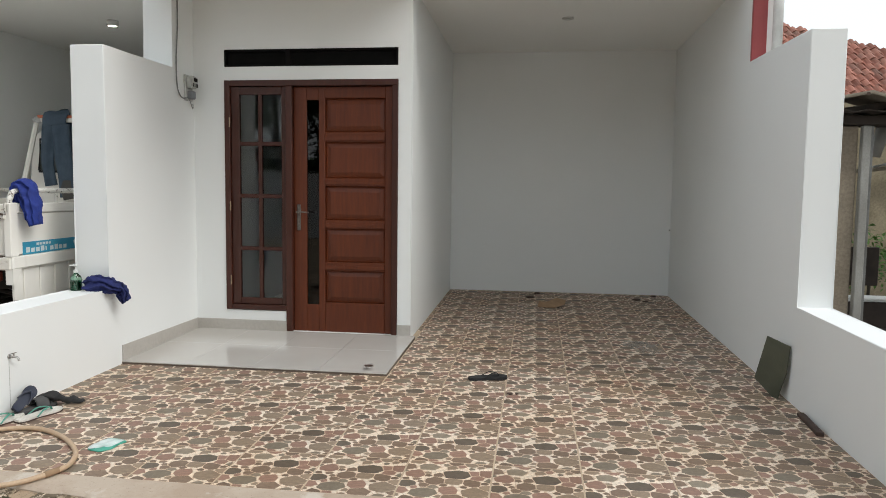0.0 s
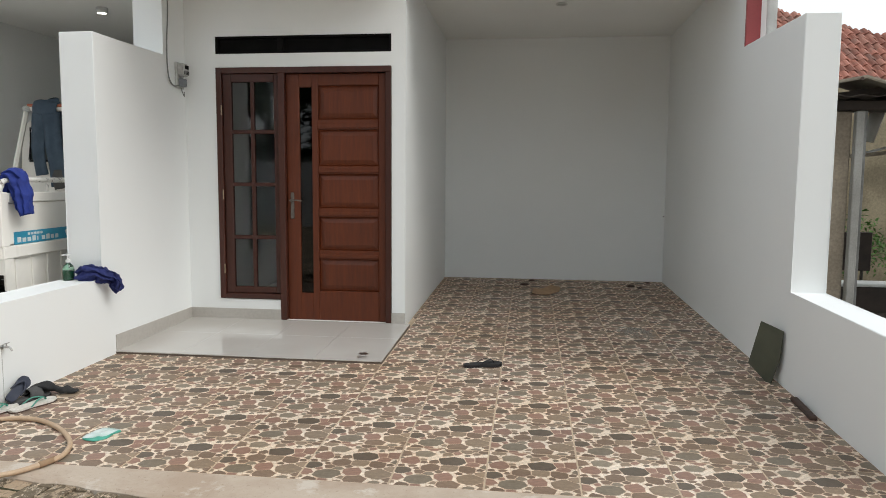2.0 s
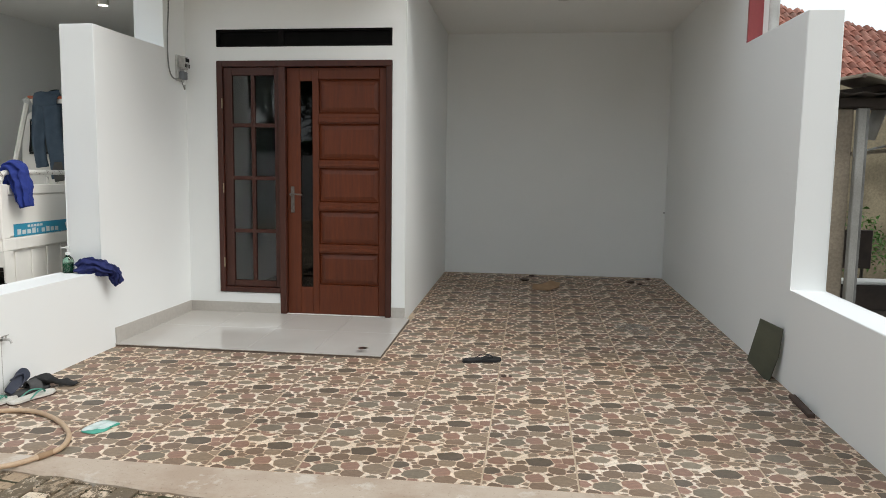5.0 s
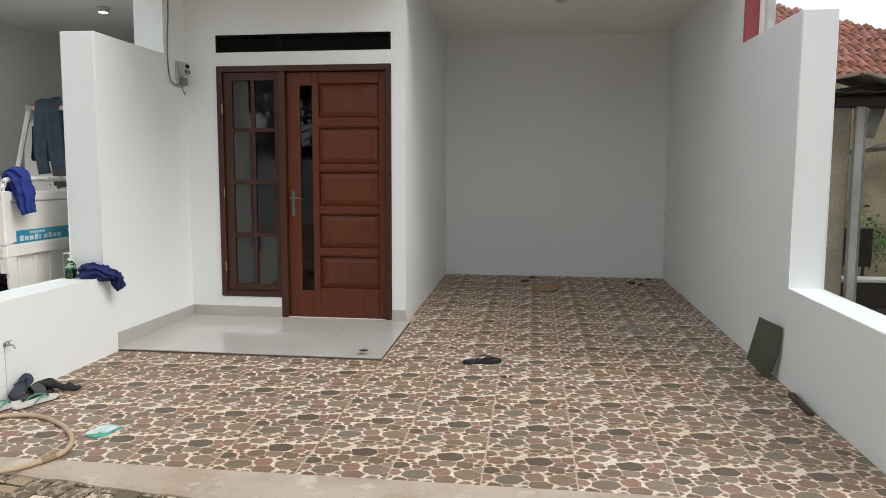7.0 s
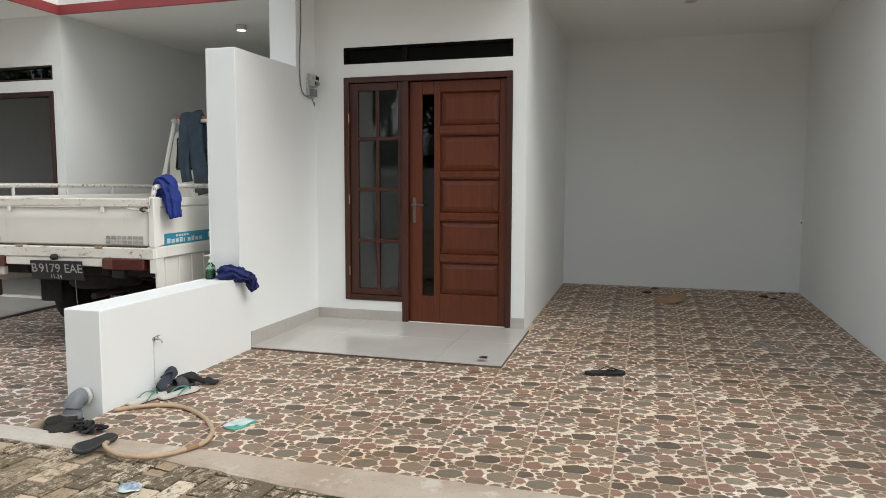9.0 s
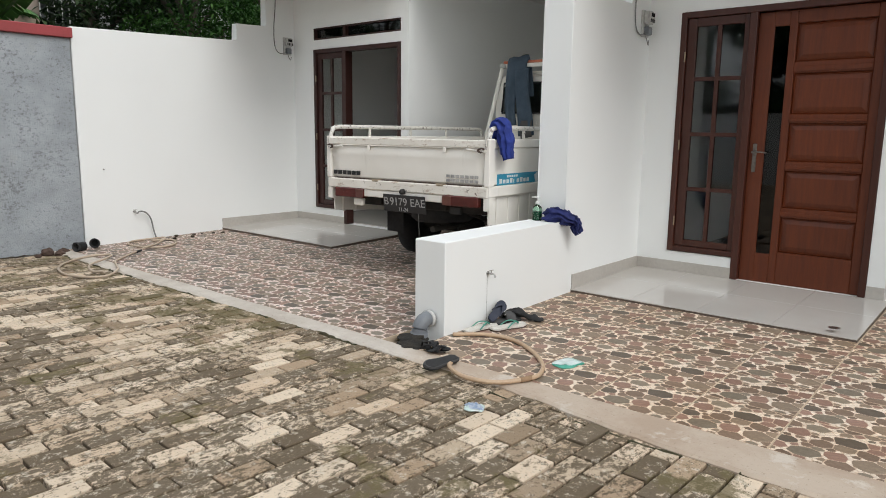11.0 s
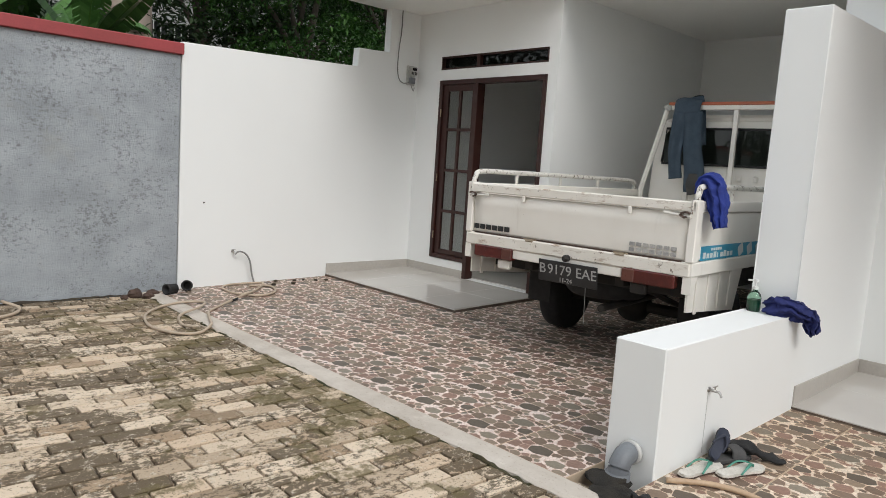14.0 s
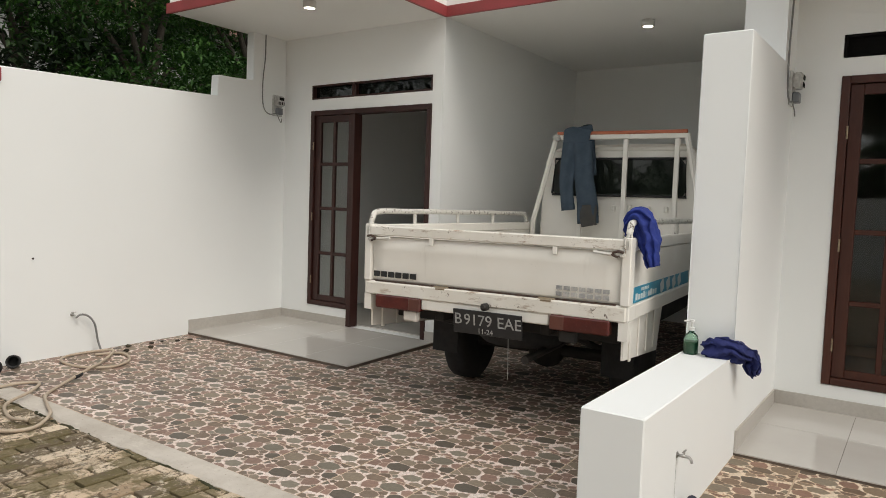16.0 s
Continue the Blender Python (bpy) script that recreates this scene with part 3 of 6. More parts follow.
# ---- kerb, ground ----
kerb = bmesh.new()
rows = []
for k in range(241):
    x = -7.65 + k * 0.0394
    front = 2.79 - 0.10 * min(1.0, max(0.0, (x + 2.15) / 0.7)) - 0.025 * min(1.0, max(0.0, (x + 1.4) / 0.5)) + 0.014 * noise.noise(Vector((x * 6, 0, 0))) + 0.016 * noise.noise(Vector((x * 1.3, 4, 0))) + 0.012 * noise.noise(Vector((x * 17, 2, 0)))
    rough = 0.004 * noise.noise(Vector((x * 9, 1, 0)))
    top = -0.047 + 0.006 * noise.noise(Vector((x * 0.9, 2, 0)))
    rows.append([kerb.verts.new(p) for p in ((x, 2.924, -0.25), (x, 2.924, top + 0.001), (x, 2.865, top + 0.5 * rough), (x, front + 0.014, top - 0.001 + rough), (x, front, top - 0.012), (x, front - 0.002, -0.25))])
for r, q in zip(rows, rows[1:]):
    for k in range(5):
        kerb.faces.new((r[k], r[k + 1], q[k + 1], q[k]))
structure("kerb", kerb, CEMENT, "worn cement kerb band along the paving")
structure("ground", box(-300, 300, -300, 300, -0.6, -0.3), SOIL, "bare dark soil")


# ---- doors, vents, meters, lamps ----
def window_bars(x0, x1, z0, z1, cols, rows, bar, y0, y1):
    b = bmesh.new()
    for x in cols:
        box(x - bar / 2, x + bar / 2, y0, y1, z0, z1, 0.003, bm=b)
    for z in rows:
        box(x0, x1, y0 + 0.001, y1 - 0.001, z - bar / 2, z + bar / 2, 0.003, bm=b)
    return b


def front_door(dx, num, opened, wood_leaf):
    m = pose(dx, FACADE, 0)
    label = "open dark wooden door with a glazed side window" if opened else "closed red-brown wooden door with a glazed side window"
    d = thing(f"door_{num}", label, "door", m, kind="structure")
    frame_wood = FRAME if opened else FRAME_A
    foot_z = 0.037 if opened else 0.031
    for name, a in (("left_jamb", (-2.633, -2.585, 0.205, 2.138)), ("middle_post", (-2.10, -2.045, foot_z, 2.09)), ("right_jamb", (-1.195, -1.147, foot_z, 2.09)), ("head", (-2.585, -1.147, 2.09, 2.138)), ("window_sill", (-2.585, -2.10, 0.205, 0.25))):
        part(name, box(a[0], a[1], -0.012, 0.10, a[2], a[3], 0.004), frame_wood, d)
    s = bmesh.new()
    for a in ((-2.583, -2.51, 0.252, 2.088), (-2.142, -2.102, 0.252, 2.088)):
        box(a[0], a[1], 0.012, 0.05, a[2], a[3], 0.004, bm=s)
    for a in ((0.252, 0.306), (2.022, 2.088)):
        box(-2.51, -2.142, 0.012, 0.05, a[0], a[1], 0.004, bm=s)
    sash = part("window_sash", s, frame_wood, d)
    part("glazing_bars", window_bars(-2.51, -2.142, 0.306, 2.022, [-2.33], [0.729, 1.175, 1.613], 0.032, 0.014, 0.048), frame_wood, sash)
    zs = [0.306, 0.729, 1.175, 1.613, 2.022]
    for za, zb in zip(zs, zs[1:]):
        for xa, xb in ((-2.51, -2.33), (-2.33, -2.142)):
            g = part("pane", box(xa, xb, 0.029, 0.034, za, zb), GLASS, sash)
            g.visible_shadow = not opened
    for z in (1.79, 1.09, 0.46):
        h = rod((-2.585, -0.014, z - 0.04), (-2.585, -0.014, z + 0.04), 0.006, 8)
        part("hinge", h, BRASSY, d)
    # leaf, hinged at the right jamb
    t = Matrix.Translation((-1.197, 0.055, 0)) @ Matrix.Rotation(radians(-97 if opened else 0), 4, "Z") @ Matrix.Translation((1.197, -0.055, 0))
    b = bmesh.new()
    for a in ((-2.043, -1.932), (-1.826, -1.773), (-1.259, -1.197)):
        box(a[0], a[1], 0.035, 0.075, foot_z, 2.086, 0.004, bm=b)
    for a in ((foot_z, 0.26), (1.978, 2.086)):
        box(-1.932, -1.826, 0.036, 0.074, a[0], a[1], 0.003, bm=b)
    rails = [(foot_z, 0.281), (0.555, 0.626), (0.91, 0.981), (1.266, 1.332), (1.632, 1.714), (1.992, 2.086)]
    for i, a in enumerate(rails):
        box(-1.773, -1.259, 0.036, 0.074, a[0], a[1], 0.004, bm=b)
        if 0 < i < 5:
            box(-1.773, -1.259, 0.028, 0.038, a[0] + 0.012, a[1] - 0.03, 0.004, bm=b)
    leaf = part("door_leaf", moved(b, t), wood_leaf, d, "red-brown panelled leaf")
    for (a, z0), (z1, c) in zip(rails, rails[1:]):
        q = bmesh.new()
        x0, x1 = -1.773, -1.259
        ring = lambda e, y: [q.verts.new(p) for p in ((x0 + e, y, z0 + e), (x1 - e, y, z0 + e), (x1 - e, y, z1 - e), (x0 + e, y, z1 - e))]
        r = [ring(0.0, 0.058), ring(0.012, 0.052), ring(0.016, 0.058), ring(0.05, 0.046)]
        for u, v in zip(r, r[1:]):
            for k in range(4):
                q.faces.new((u[k], u[(k + 1) % 4], v[(k + 1) % 4], v[k]))
        q.faces.new(r[-1])
        back = ring(0.0, 0.07)
        for k in range(4):
            q.faces.new((back[k], back[(k + 1) % 4], r[0][(k + 1) % 4], r[0][k]))
        q.faces.new(back[::-1])
        part("panel", moved(q, t), wood_leaf, leaf)
    part("glass_strip", moved(box(-1.932, -1.826, 0.053, 0.058, 0.26, 1.978), t), DARKGLASS, leaf)
    h = box(-2.013, -1.983, 0.026, 0.036, 0.89, 1.11, 0.004)
    rod((-1.998, 0.03, 1.045), (-1.998, -0.02, 1.045), 0.011, 10, bm=h)
    sweep(spline([(-2.0, -0.018, 1.045), (-1.955, -0.022, 1.047), (-1.90, -0.014, 1.043)]), 0.0075, 0.006, 8, bm=h)
    rod((-1.998, 0.032, 0.935), (-1.998, 0.018, 0.935), 0.013, 12, bm=h)
    part("handle", moved(h, t), HANDLE, leaf, "steel lever handle on a long plate")
    # vent light above the door
    v = thing(f"window_{num}", "narrow dark transom window above the door", "window", m, kind="structure")
    f = box(-2.633, -1.149, 0.0, 0.07, 2.252, 2.268, 0.002)
    box(-2.633, -1.149, 0.0, 0.07, 2.376, 2.39, 0.002, bm=f)
    for x in (-2.633, -2.10, -1.166):
        box(x, x + (0.045 if x == -2.10 else 0.017), 0.001, 0.069, 2.268, 2.376, 0.002, bm=f)
    part("window_frame", f, EBONY if num == 1 else FRAME, v)
    for a, c in ((-2.616, -2.10), (-2.055, -1.166)):
        # house 1: an opaque black sheet replaces the unlit depth of the vent
        part("pane", box(a, c, 0.05, 0.055, 2.268, 2.376), EBONY if num == 1 else DARKGLASS, v)


front_door(0.0, 1, False, WOOD)
front_door(UNIT, 2, True, WOOD)


def power_meter(west, z):
    d = thing("electricity_meter", "grey electricity meter box with a loose cable on a white wall", "meter", pose(west, 5.695, z))
    part("base_board", box(0.001, 0.018, -0.06, 0.06, -0.11, 0.10, 0.004), METER, d)
    part("case", box(0.018, 0.075, -0.052, 0.05, -0.01, 0.09, 0.012, segments=2), METER, d)
    part("window", box(0.074, 0.079, -0.03, 0.03, 0.045, 0.075, 0.002), EBONY, d)
    for k in range(4):
        part("vent_slot", box(0.0745, 0.077, -0.04 + k * 0.022, -0.028 + k * 0.022, 0.0, 0.03, 0.001), EBONY, d)
    part("breaker", box(0.018, 0.06, -0.035, 0.035, -0.095, -0.03, 0.006), PVC, d)
    part("conduit", sweep(spline([(0.014, -0.17, 1.0), (0.014, -0.165, 0.5), (0.013, -0.19, 0.25), (0.014, -0.195, 0.05), (0.016, -0.17, -0.06), (0.02, -0.11, -0.10), (0.022, -0.03, -0.085)]), 0.0055, seg=8), CABLE, d, "", True)
    part("loose_cable", sweep(spline([(0.02, 0.0, -0.1), (0.03, 0.01, -0.14), (0.03, 0.035, -0.17), (0.024, 0.05, -0.13)]), 0.004, seg=6), CABLE, d)


power_meter(-2.905, 2.065)
power_meter(-7.65, 2.20)


def downlight(x, y, lit):
    d = thing("downlight", "white round surface-mounted ceiling downlight" if lit else "small recessed unlit ceiling downlight", "lamp", pose(x, y, CEILING - 0.0005))
    h = 0.055 if lit else 0.012
    part("housing", lathe([(0.055, 0.0), (0.055, -h), (0.044, -h), (0.042, -h + 0.008)], 24), PLASTICW, d, "", True)
    part("lens", lathe([(0.041, -h + 0.009), (0.041, -h + 0.004)], 24), GLOW if lit else CHROME, d)


downlight(-6.39, 4.91, True)
downlight(-4.19, 6.69, True)
downlight(0.24, 6.95, False)

p = thing("drain_pipe", "white plastic drain pipe standing on the wall", "pipe", pose(1.69, 5.60, 2.197))
part("pipe", rod((0, 0, 0), (0, 0, 0.85), 0.036, 14), PVCW, p, "", True)


# ---- pickup truck, rear at the origin, driving away along +y ----
def pickup():
    t = thing("pickup_truck", "old white dropside pickup truck parked in the carport", "truck", pose(-4.172, 4.176, floor_z(5.2), 0, 0, 4.6))
    W = 0.815
    bed = part("cargo_bed", box(-W + 0.03, W - 0.03, 0.03, 2.42, 0.755, 0.80, 0.004), TRUCK, t, "white steel cargo floor")
    for s in (-1, 1):
        x = s * W
        b = box(min(x, x - s * 0.035), max(x, x - s * 0.035), 0.05, 2.42, 0.79, 1.06, 0.006)
        box(min(x + s * 0.012, x - s * 0.04), max(x + s * 0.012, x - s * 0.04), 0.05, 2.42, 1.062, 1.125, 0.006, bm=b)
        part("side_panel", b, TRUCK, t)
        part("side_sill", box(min(x + s * 0.014, x - s * 0.06), max(x + s * 0.014, x - s * 0.06), -0.02, 2.42, 0.70, 0.782, 0.006), TRUCK, t)
        part("corner_post", box(min(x + s * 0.015, x - s * 0.035), max(x + s * 0.015, x - s * 0.035), -0.03, 0.045, 0.78, 1.13, 0.006), TRUCK, t)
        xr = x - s * 0.01
        part("side_rail", sweep(spline([(xr, -0.005, 1.12), (xr, 0.015, 1.17), (xr, 0.07, 1.205), (xr, 0.4, 1.208), (xr, 1.2, 1.208), (xr, 2.2, 1.205), (xr, 2.36, 1.19), (xr, 2.40, 1.12)], 5), 0.018, seg=8), RAIL, t, "chipped white tube rail", True)
        for y in (0.5, 1.1, 1.7):
            part("rail_post", rod((xr, y, 1.12), (xr, y, 1.20), 0.013, 8), RAIL, t)
        # hanging rear corner and mudguard
        part("rear_corner", prism([(0, 0.70), (0, 0.60), (0.03, 0.595), (0.085, 0.70)], 0, 0.05), TRUCK, t).matrix_local = Matrix.Translation((x - (0.05 if s > 0 else -0.0) + s * 0.012, -0.02, 0)) @ SWAP_X
        pts = [(0.02, 0.70), (0.86, 0.70), (0.76, 0.43), (0.03, 0.49)]
        g = prism(pts, 0, 0.012)
        for k in range(4):
            yy = 0.12 + k * 0.17
            box(yy, yy + 0.03, 0.47, 0.69, 0.012, 0.022, 0.003, bm=g)
        part("mudguard", moved(g, Matrix.Translation((x - s * 0.02 - 0.011, 0, 0)) @ SWAP_X), TRUCK, t, "white ribbed mudguard")
    # tailgate with a soft bulge
    b = bmesh.new()
    prof = [(0.0, 0.785), (-0.004, 0.80), (-0.008, 0.90), (-0.012, 0.97), (-0.018, 1.0), (-0.006, 1.03), (0.0, 1.055), (0.03, 1.055), (0.03, 0.785)]
    n = 18
    rings = []
    for k in range(n + 1):
        x = -W + 0.04 + (2 * W - 0.08) * k / n
        rings.append([b.verts.new((x, y + 0.003 * noise.noise(Vector((x * 3, z * 4, 0.3))), z)) for y, z in prof])
    for r, s in zip(rings, rings[1:]):
        for k in range(len(prof)):
            b.faces.new((r[k], r[(k + 1) % len(prof)], s[(k + 1) % len(prof)], s[k]))
    b.faces.new(rings[0])
    b.faces.new(rings[-1][::-1])
    gate = part("tailgate", b, TRUCK, t, "dented white tailgate", True)
    part("top_rail", box(-W - 0.005, W + 0.005, -0.03, 0.03, 1.062, 1.12, 0.006), WORN, t, "white square tube across the tailgate, rusty along its edges")
    for x in (-0.35, 0.42):
        part("rail_bracket", box(x - 0.012, x + 0.012, -0.034, -0.016, 1.02, 1.062, 0.003), TRUCK, gate)
    for x in (-0.28, 0.38):
        hb = box(x - 0.05, x + 0.05, -0.02, 0.0, 0.765, 0.785, 0.004)
        rod((x - 0.03, -0.02, 0.772), (x + 0.03, -0.02, 0.772), 0.011, 8, bm=hb)
        part("gate_hinge", hb, BRASSY, gate)
    for s in (-1, 1):
        x = s * (W - 0.02)
        l = rod((x, -0.04, 1.035), (x - s * 0.16, -0.04, 1.05), 0.008, 8)
        box(min(x, x - s * 0.055), max(x, x - s * 0.055), -0.046, -0.028, 1.028, 1.052, 0.004, bm=l)
        rod((x, -0.03, 1.03), (x, -0.03, 1.13), 0.006, 8, bm=l)
        part("gate_latch", l, RAIL, gate, "chipped white latch lever")
        part("latch_hook", sweep(spline([(x, -0.05, 1.055), (x - s * 0.03, -0.052, 1.06), (x - s * 0.06, -0.05, 1.045), (x - s * 0.03, -0.05, 1.03)], 4), 0.007, seg=6), RUST, gate, "rusty latch hook")
    part("seam", box(-W + 0.03, W - 0.03, -0.012, 0.02, 0.7765, 0.7845), RUST, gate, "rusty seam")
    # rear beam
    part("rear_beam", box(-W, W, -0.028, 0.05, 0.695, 0.776, 0.008), WORN, t)
    part("rear_step", box(-0.41, 0.40, -0.02, 0.03, 0.635, 0.694, 0.006), TRUCK, t)
    for s in (-1, 1):
        a, c = (0.41, 0.735)
        lampset = part("tail_lamp", box(min(s * a, s * c), max(s * a, s * c), -0.035, 0.02, 0.618, 0.70, 0.008), LAMPRED, t, "dull red tail lamp")
        part("lens", box(min(s * a, s * (a + 0.08)), max(s * a, s * (a + 0.08)), -0.04, -0.03, 0.622, 0.696, 0.004), LAMPAMBER, lampset)
        part("bracket", box(s * 0.5 - 0.05, s * 0.5 + 0.05, 0.0, 0.05, 0.55, 0.618, 0.01), TRUCK if s < 0 else CHASSIS, t)
    # number plate
    tilt = pose(0.045, -0.045, 0.605, 8, 0, 0)
    plate = part("number_plate", moved(box(-0.215, 0.215, -0.004, 0.004, -0.07, 0.07, 0.003), tilt), BLACK, t, "black number plate with white characters")

    def words(text, size, at, mat_, parent, m, ext=0.0012):
        cu = bpy.data.curves.new("text", "FONT")
        cu.body, cu.size, cu.extrude = text, size, ext
        cu.align_x, cu.align_y = "CENTER", "CENTER"
        tmp = bpy.data.objects.new("tmp", cu)
        scene.collection.objects.link(tmp)
        me = bpy.data.meshes.new_from_object(tmp.evaluated_get(bpy.context.evaluated_depsgraph_get()))
        bpy.data.objects.remove(tmp)
        me.transform(m @ Matrix.Translation(at) @ Matrix.Rotation(radians(90), 4, "X"))
        me.materials.clear()
        me.materials.append(mat_)
        ob = new("lettering", me)
        ob.parent = parent
        return ob

    for text, x in (("B", -0.182), ("9179", -0.055), ("EAE", 0.138)):
        words(text, 0.09, (x, -0.006, 0.012), LETTER, plate, tilt)
    words("11-24", 0.042, (-0.01, -0.006, -0.048), LETTER, plate, tilt)
    part("plate_lamp", lathe([(0.022, 0), (0.022, 0.03), (0.012, 0.045)], 12), CHASSIS, t).matrix_local = pose(0.03, -0.035, 0.70, 90, 0, 0)
    # maker's marks as plain bars
    for i in range(6):
        x = -0.765 + i * 0.053
        k = box(x, x + 0.044, -0.013, -0.010, 0.808, 0.842, 0.0006)
        part("maker_mark", k, INK, gate)
    for row, z in enumerate((0.845, 0.812)):
        for i in range(7):
            x = 0.43 + i * 0.043
            part("model_mark", box(x, x + 0.034, -0.0125, -0.010, z - 0.011, z + 0.011, 0.0005), GREYINK, gate)
    # side decal
    for s in (1,):
        d = part("side_decal", box(W - 0.002, W + 0.003, 0.10, 1.5, 0.785, 0.868), DECAL, t, "blue side decal with white writing")
        for i in range(4):
            part("stripe", moved(box(W + 0.003, W + 0.005, -0.04, 0.04, -0.035, 0.035), Matrix.Translation((0, 0.72 + i * 0.16, 0.826)) @ Matrix.Shear("YZ", 4, (0, 0)) @ Matrix.Rotation(radians(25), 4, "X")), DECALW, d)
        for i in range(9):
            y = 0.13 + i * 0.052
            part("writing", box(W + 0.003, W + 0.005, y, y + (0.036 if i != 4 else 0.012), 0.797, 0.825 + 0.007 * (i % 3 == 0)), DECALW, d)
        for i in range(5):
            y = 0.24 + i * 0.034
            part("writing", box(W + 0.003, W + 0.005, y, y + 0.024, 0.84, 0.856), DECALW, d)
    # rack behind the cab
    Y = 2.40
    part("rack_top", box(-0.57, 0.60, Y - 0.02, Y + 0.02, 1.87, 1.91, 0.005), TRUCK, t)
    part("rack_board", box(-0.54, 0.58, Y - 0.012, Y + 0.012, 1.912, 1.94, 0.004), ORANGE, t, "faded orange strip")
    for xb, xt in ((-0.74, -0.55), (0.74, 0.58)):
        part("rack_leg", sweep([Vector((xb, Y, 0.80)), Vector((xb, Y, 1.14)), Vector((xt, Y, 1.88))], 0.024, seg=6), TRUCK, t)
    for x in (-0.30, 0.08, 0.505):
        part("rack_bar", box(x - 0.02, x + 0.02, Y - 0.015, Y + 0.015, 0.80, 1.87, 0.004), TRUCK, t)
    # cab
    b = bmesh.new()
    secs = [(2.50, 0.60, 0.70, 0.70, 1.80), (2.56, 0.56, 0.74, 0.64, 1.84), (2.9, 0.55, 0.74, 0.62, 1.86), (3.3, 0.52, 0.74, 0.60, 1.82), (3.75, 0.46, 0.73, 0.66, 1.10), (3.95, 0.45, 0.70, 0.62, 0.95)]
    rings = []
    for y, zb, wb, wt, zt in secs:
        mid = 1.15 if zt > 1.3 else 0.8
        rings.append([b.verts.new(q) for q in ((-wb, y, zb), (wb, y, zb), (wb, y, mid), (wt, y, zt - 0.10), (wt - 0.1, y, zt), (-wt + 0.1, y, zt), (-wt, y, zt - 0.10), (-wb, y, mid))])
    for r, s in zip(rings, rings[1:]):
        for k in range(8):
            b.faces.new((r[k], r[(k + 1) % 8], s[(k + 1) % 8], s[k]))
    b.faces.new(rings[0][::-1])
    b.faces.new(rings[-1])
    bmesh.ops.bevel(b, geom=b.edges[:], offset=0.025, segments=2, affect="EDGES")
    cab = part("cab", b, TRUCK, t, "white steel cab", False)
    ow = prism([(-0.56, 1.39), (0.54, 1.39), (0.575, 1.44), (0.56, 1.66), (0.52, 1.71), (-0.54, 1.71), (-0.58, 1.66), (-0.60, 1.42)], 2.486, 2.502, bm=None)
    seal = part("rear_window", moved(ow, SWAP_Y), DARKGLASS, cab, "dark rear window")
    part("rubber_seal", sweep(spline([(-0.60, 2.486, 1.39), (0.575, 2.486, 1.39), (0.56, 2.486, 1.71), (-0.58, 2.486, 1.71), (-0.60, 2.486, 1.40)], 1), 0.012, seg=6), RUBBER, seal)
    for i in range(7):
        part("pressed_slot", box(-0.5 + i * 0.15, -0.46 + i * 0.15, 2.486, 2.5, 1.25, 1.31, 0.01), TRUCK, cab)
    # underside and wheels
    for s in (-1, 1):
        part("frame_rail", box(s * 0.34 - 0.03, s * 0.34 + 0.03, 0.08, 3.7, 0.56, 0.66, 0.006), CHASSIS, t)
        for y in (1.0, 3.35):
            if s > 0 and y < 1:
                continue
            w = thing_wheel(t, s * 0.60, y)
    part("axle", rod((-0.6, 1.0, 0.29), (0.6, 1.0, 0.29), 0.04, 12), CHASSIS, t)
    ax = lathe([(0.02, -0.13), (0.11, -0.07), (0.13, 0.0), (0.11, 0.07), (0.02, 0.13)], 16)
    part("differential", moved(ax, Matrix.Translation((0.0, 1.0, 0.29)) @ Matrix.Rotation(radians(90), 4, "X")), CHASSIS, t, "", True)
    for s in (-1, 1):
        part("leaf_spring", sweep(spline([(s * 0.42, 0.35, 0.52), (s * 0.42, 1.0, 0.36), (s * 0.42, 1.6, 0.52)]), 0.035, 0.018, 6), CHASSIS, t)
    part("spare_wheel", moved(lathe([(0.12, -0.07), (0.24, -0.08), (0.275, -0.05), (0.275, 0.05), (0.24, 0.08), (0.12, 0.07)], 24), Matrix.Translation((0.02, 0.52, 0.50))), RUBBER, t, "spare wheel under the bed", True)
    part("splash_flap", box(-0.70, -0.50, 0.62, 0.63, 0.25, 0.62, 0.003), RUBBER, t)
    part("splash_flap", box(0.50, 0.70, 0.62, 0.63, 0.25, 0.62, 0.003), RUBBER, t)
    part("exhaust", rod((0.22, 0.1, 0.40), (0.22, 1.3, 0.42), 0.024, 10), CHASSIS, t)
    # dark box added only to keep light out beneath the bed
    part("light_block", box(-0.72, 0.72, 0.2, 3.6, 0.54, 0.70, 0.006), CHASSIS, t)
    part("bed_bearer", box(-0.75, 0.75, 0.12, 0.18, 0.66, 0.75, 0.004), CHASSIS, t)
    part("bed_bearer", box(-0.75, 0.75, 1.6, 1.66, 0.66, 0.75, 0.004), CHASSIS, t)
    part("hanging_cord", rod((0.16, -0.01, 0.62), (0.165, 0.0, 0.30), 0.002, 6), CABLE, t)
    return t


def thing_wheel(t, x, y):
    w = part("wheel", moved(lathe([(0.16, -0.08), (0.25, -0.085), (0.283, -0.06), (0.285, 0.0), (0.283, 0.06), (0.25, 0.085), (0.16, 0.08)], 36), pose(x, y, 0.285, 0, 90, 0)), RUBBER, t, "black tyre on a steel rim", True)
    part("rim", moved(lathe([(0.03, -0.05), (0.08, -0.05), (0.1, -0.02), (0.165, -0.03), (0.165, 0.03), (0.1, 0.02), (0.03, 0.05)], 24), pose(x, y, 0.285, 0, 90, 0)), ZINC, w, "", True)
    return w


TRUCK_THING = pickup()
TM = pose(-4.172, 4.176, floor_z(5.2), 0, 0, 4.6)


# ---- cloths, bottle and taps ----
def lifted(points, m):
    return [m @ Vector(p) for p in points]


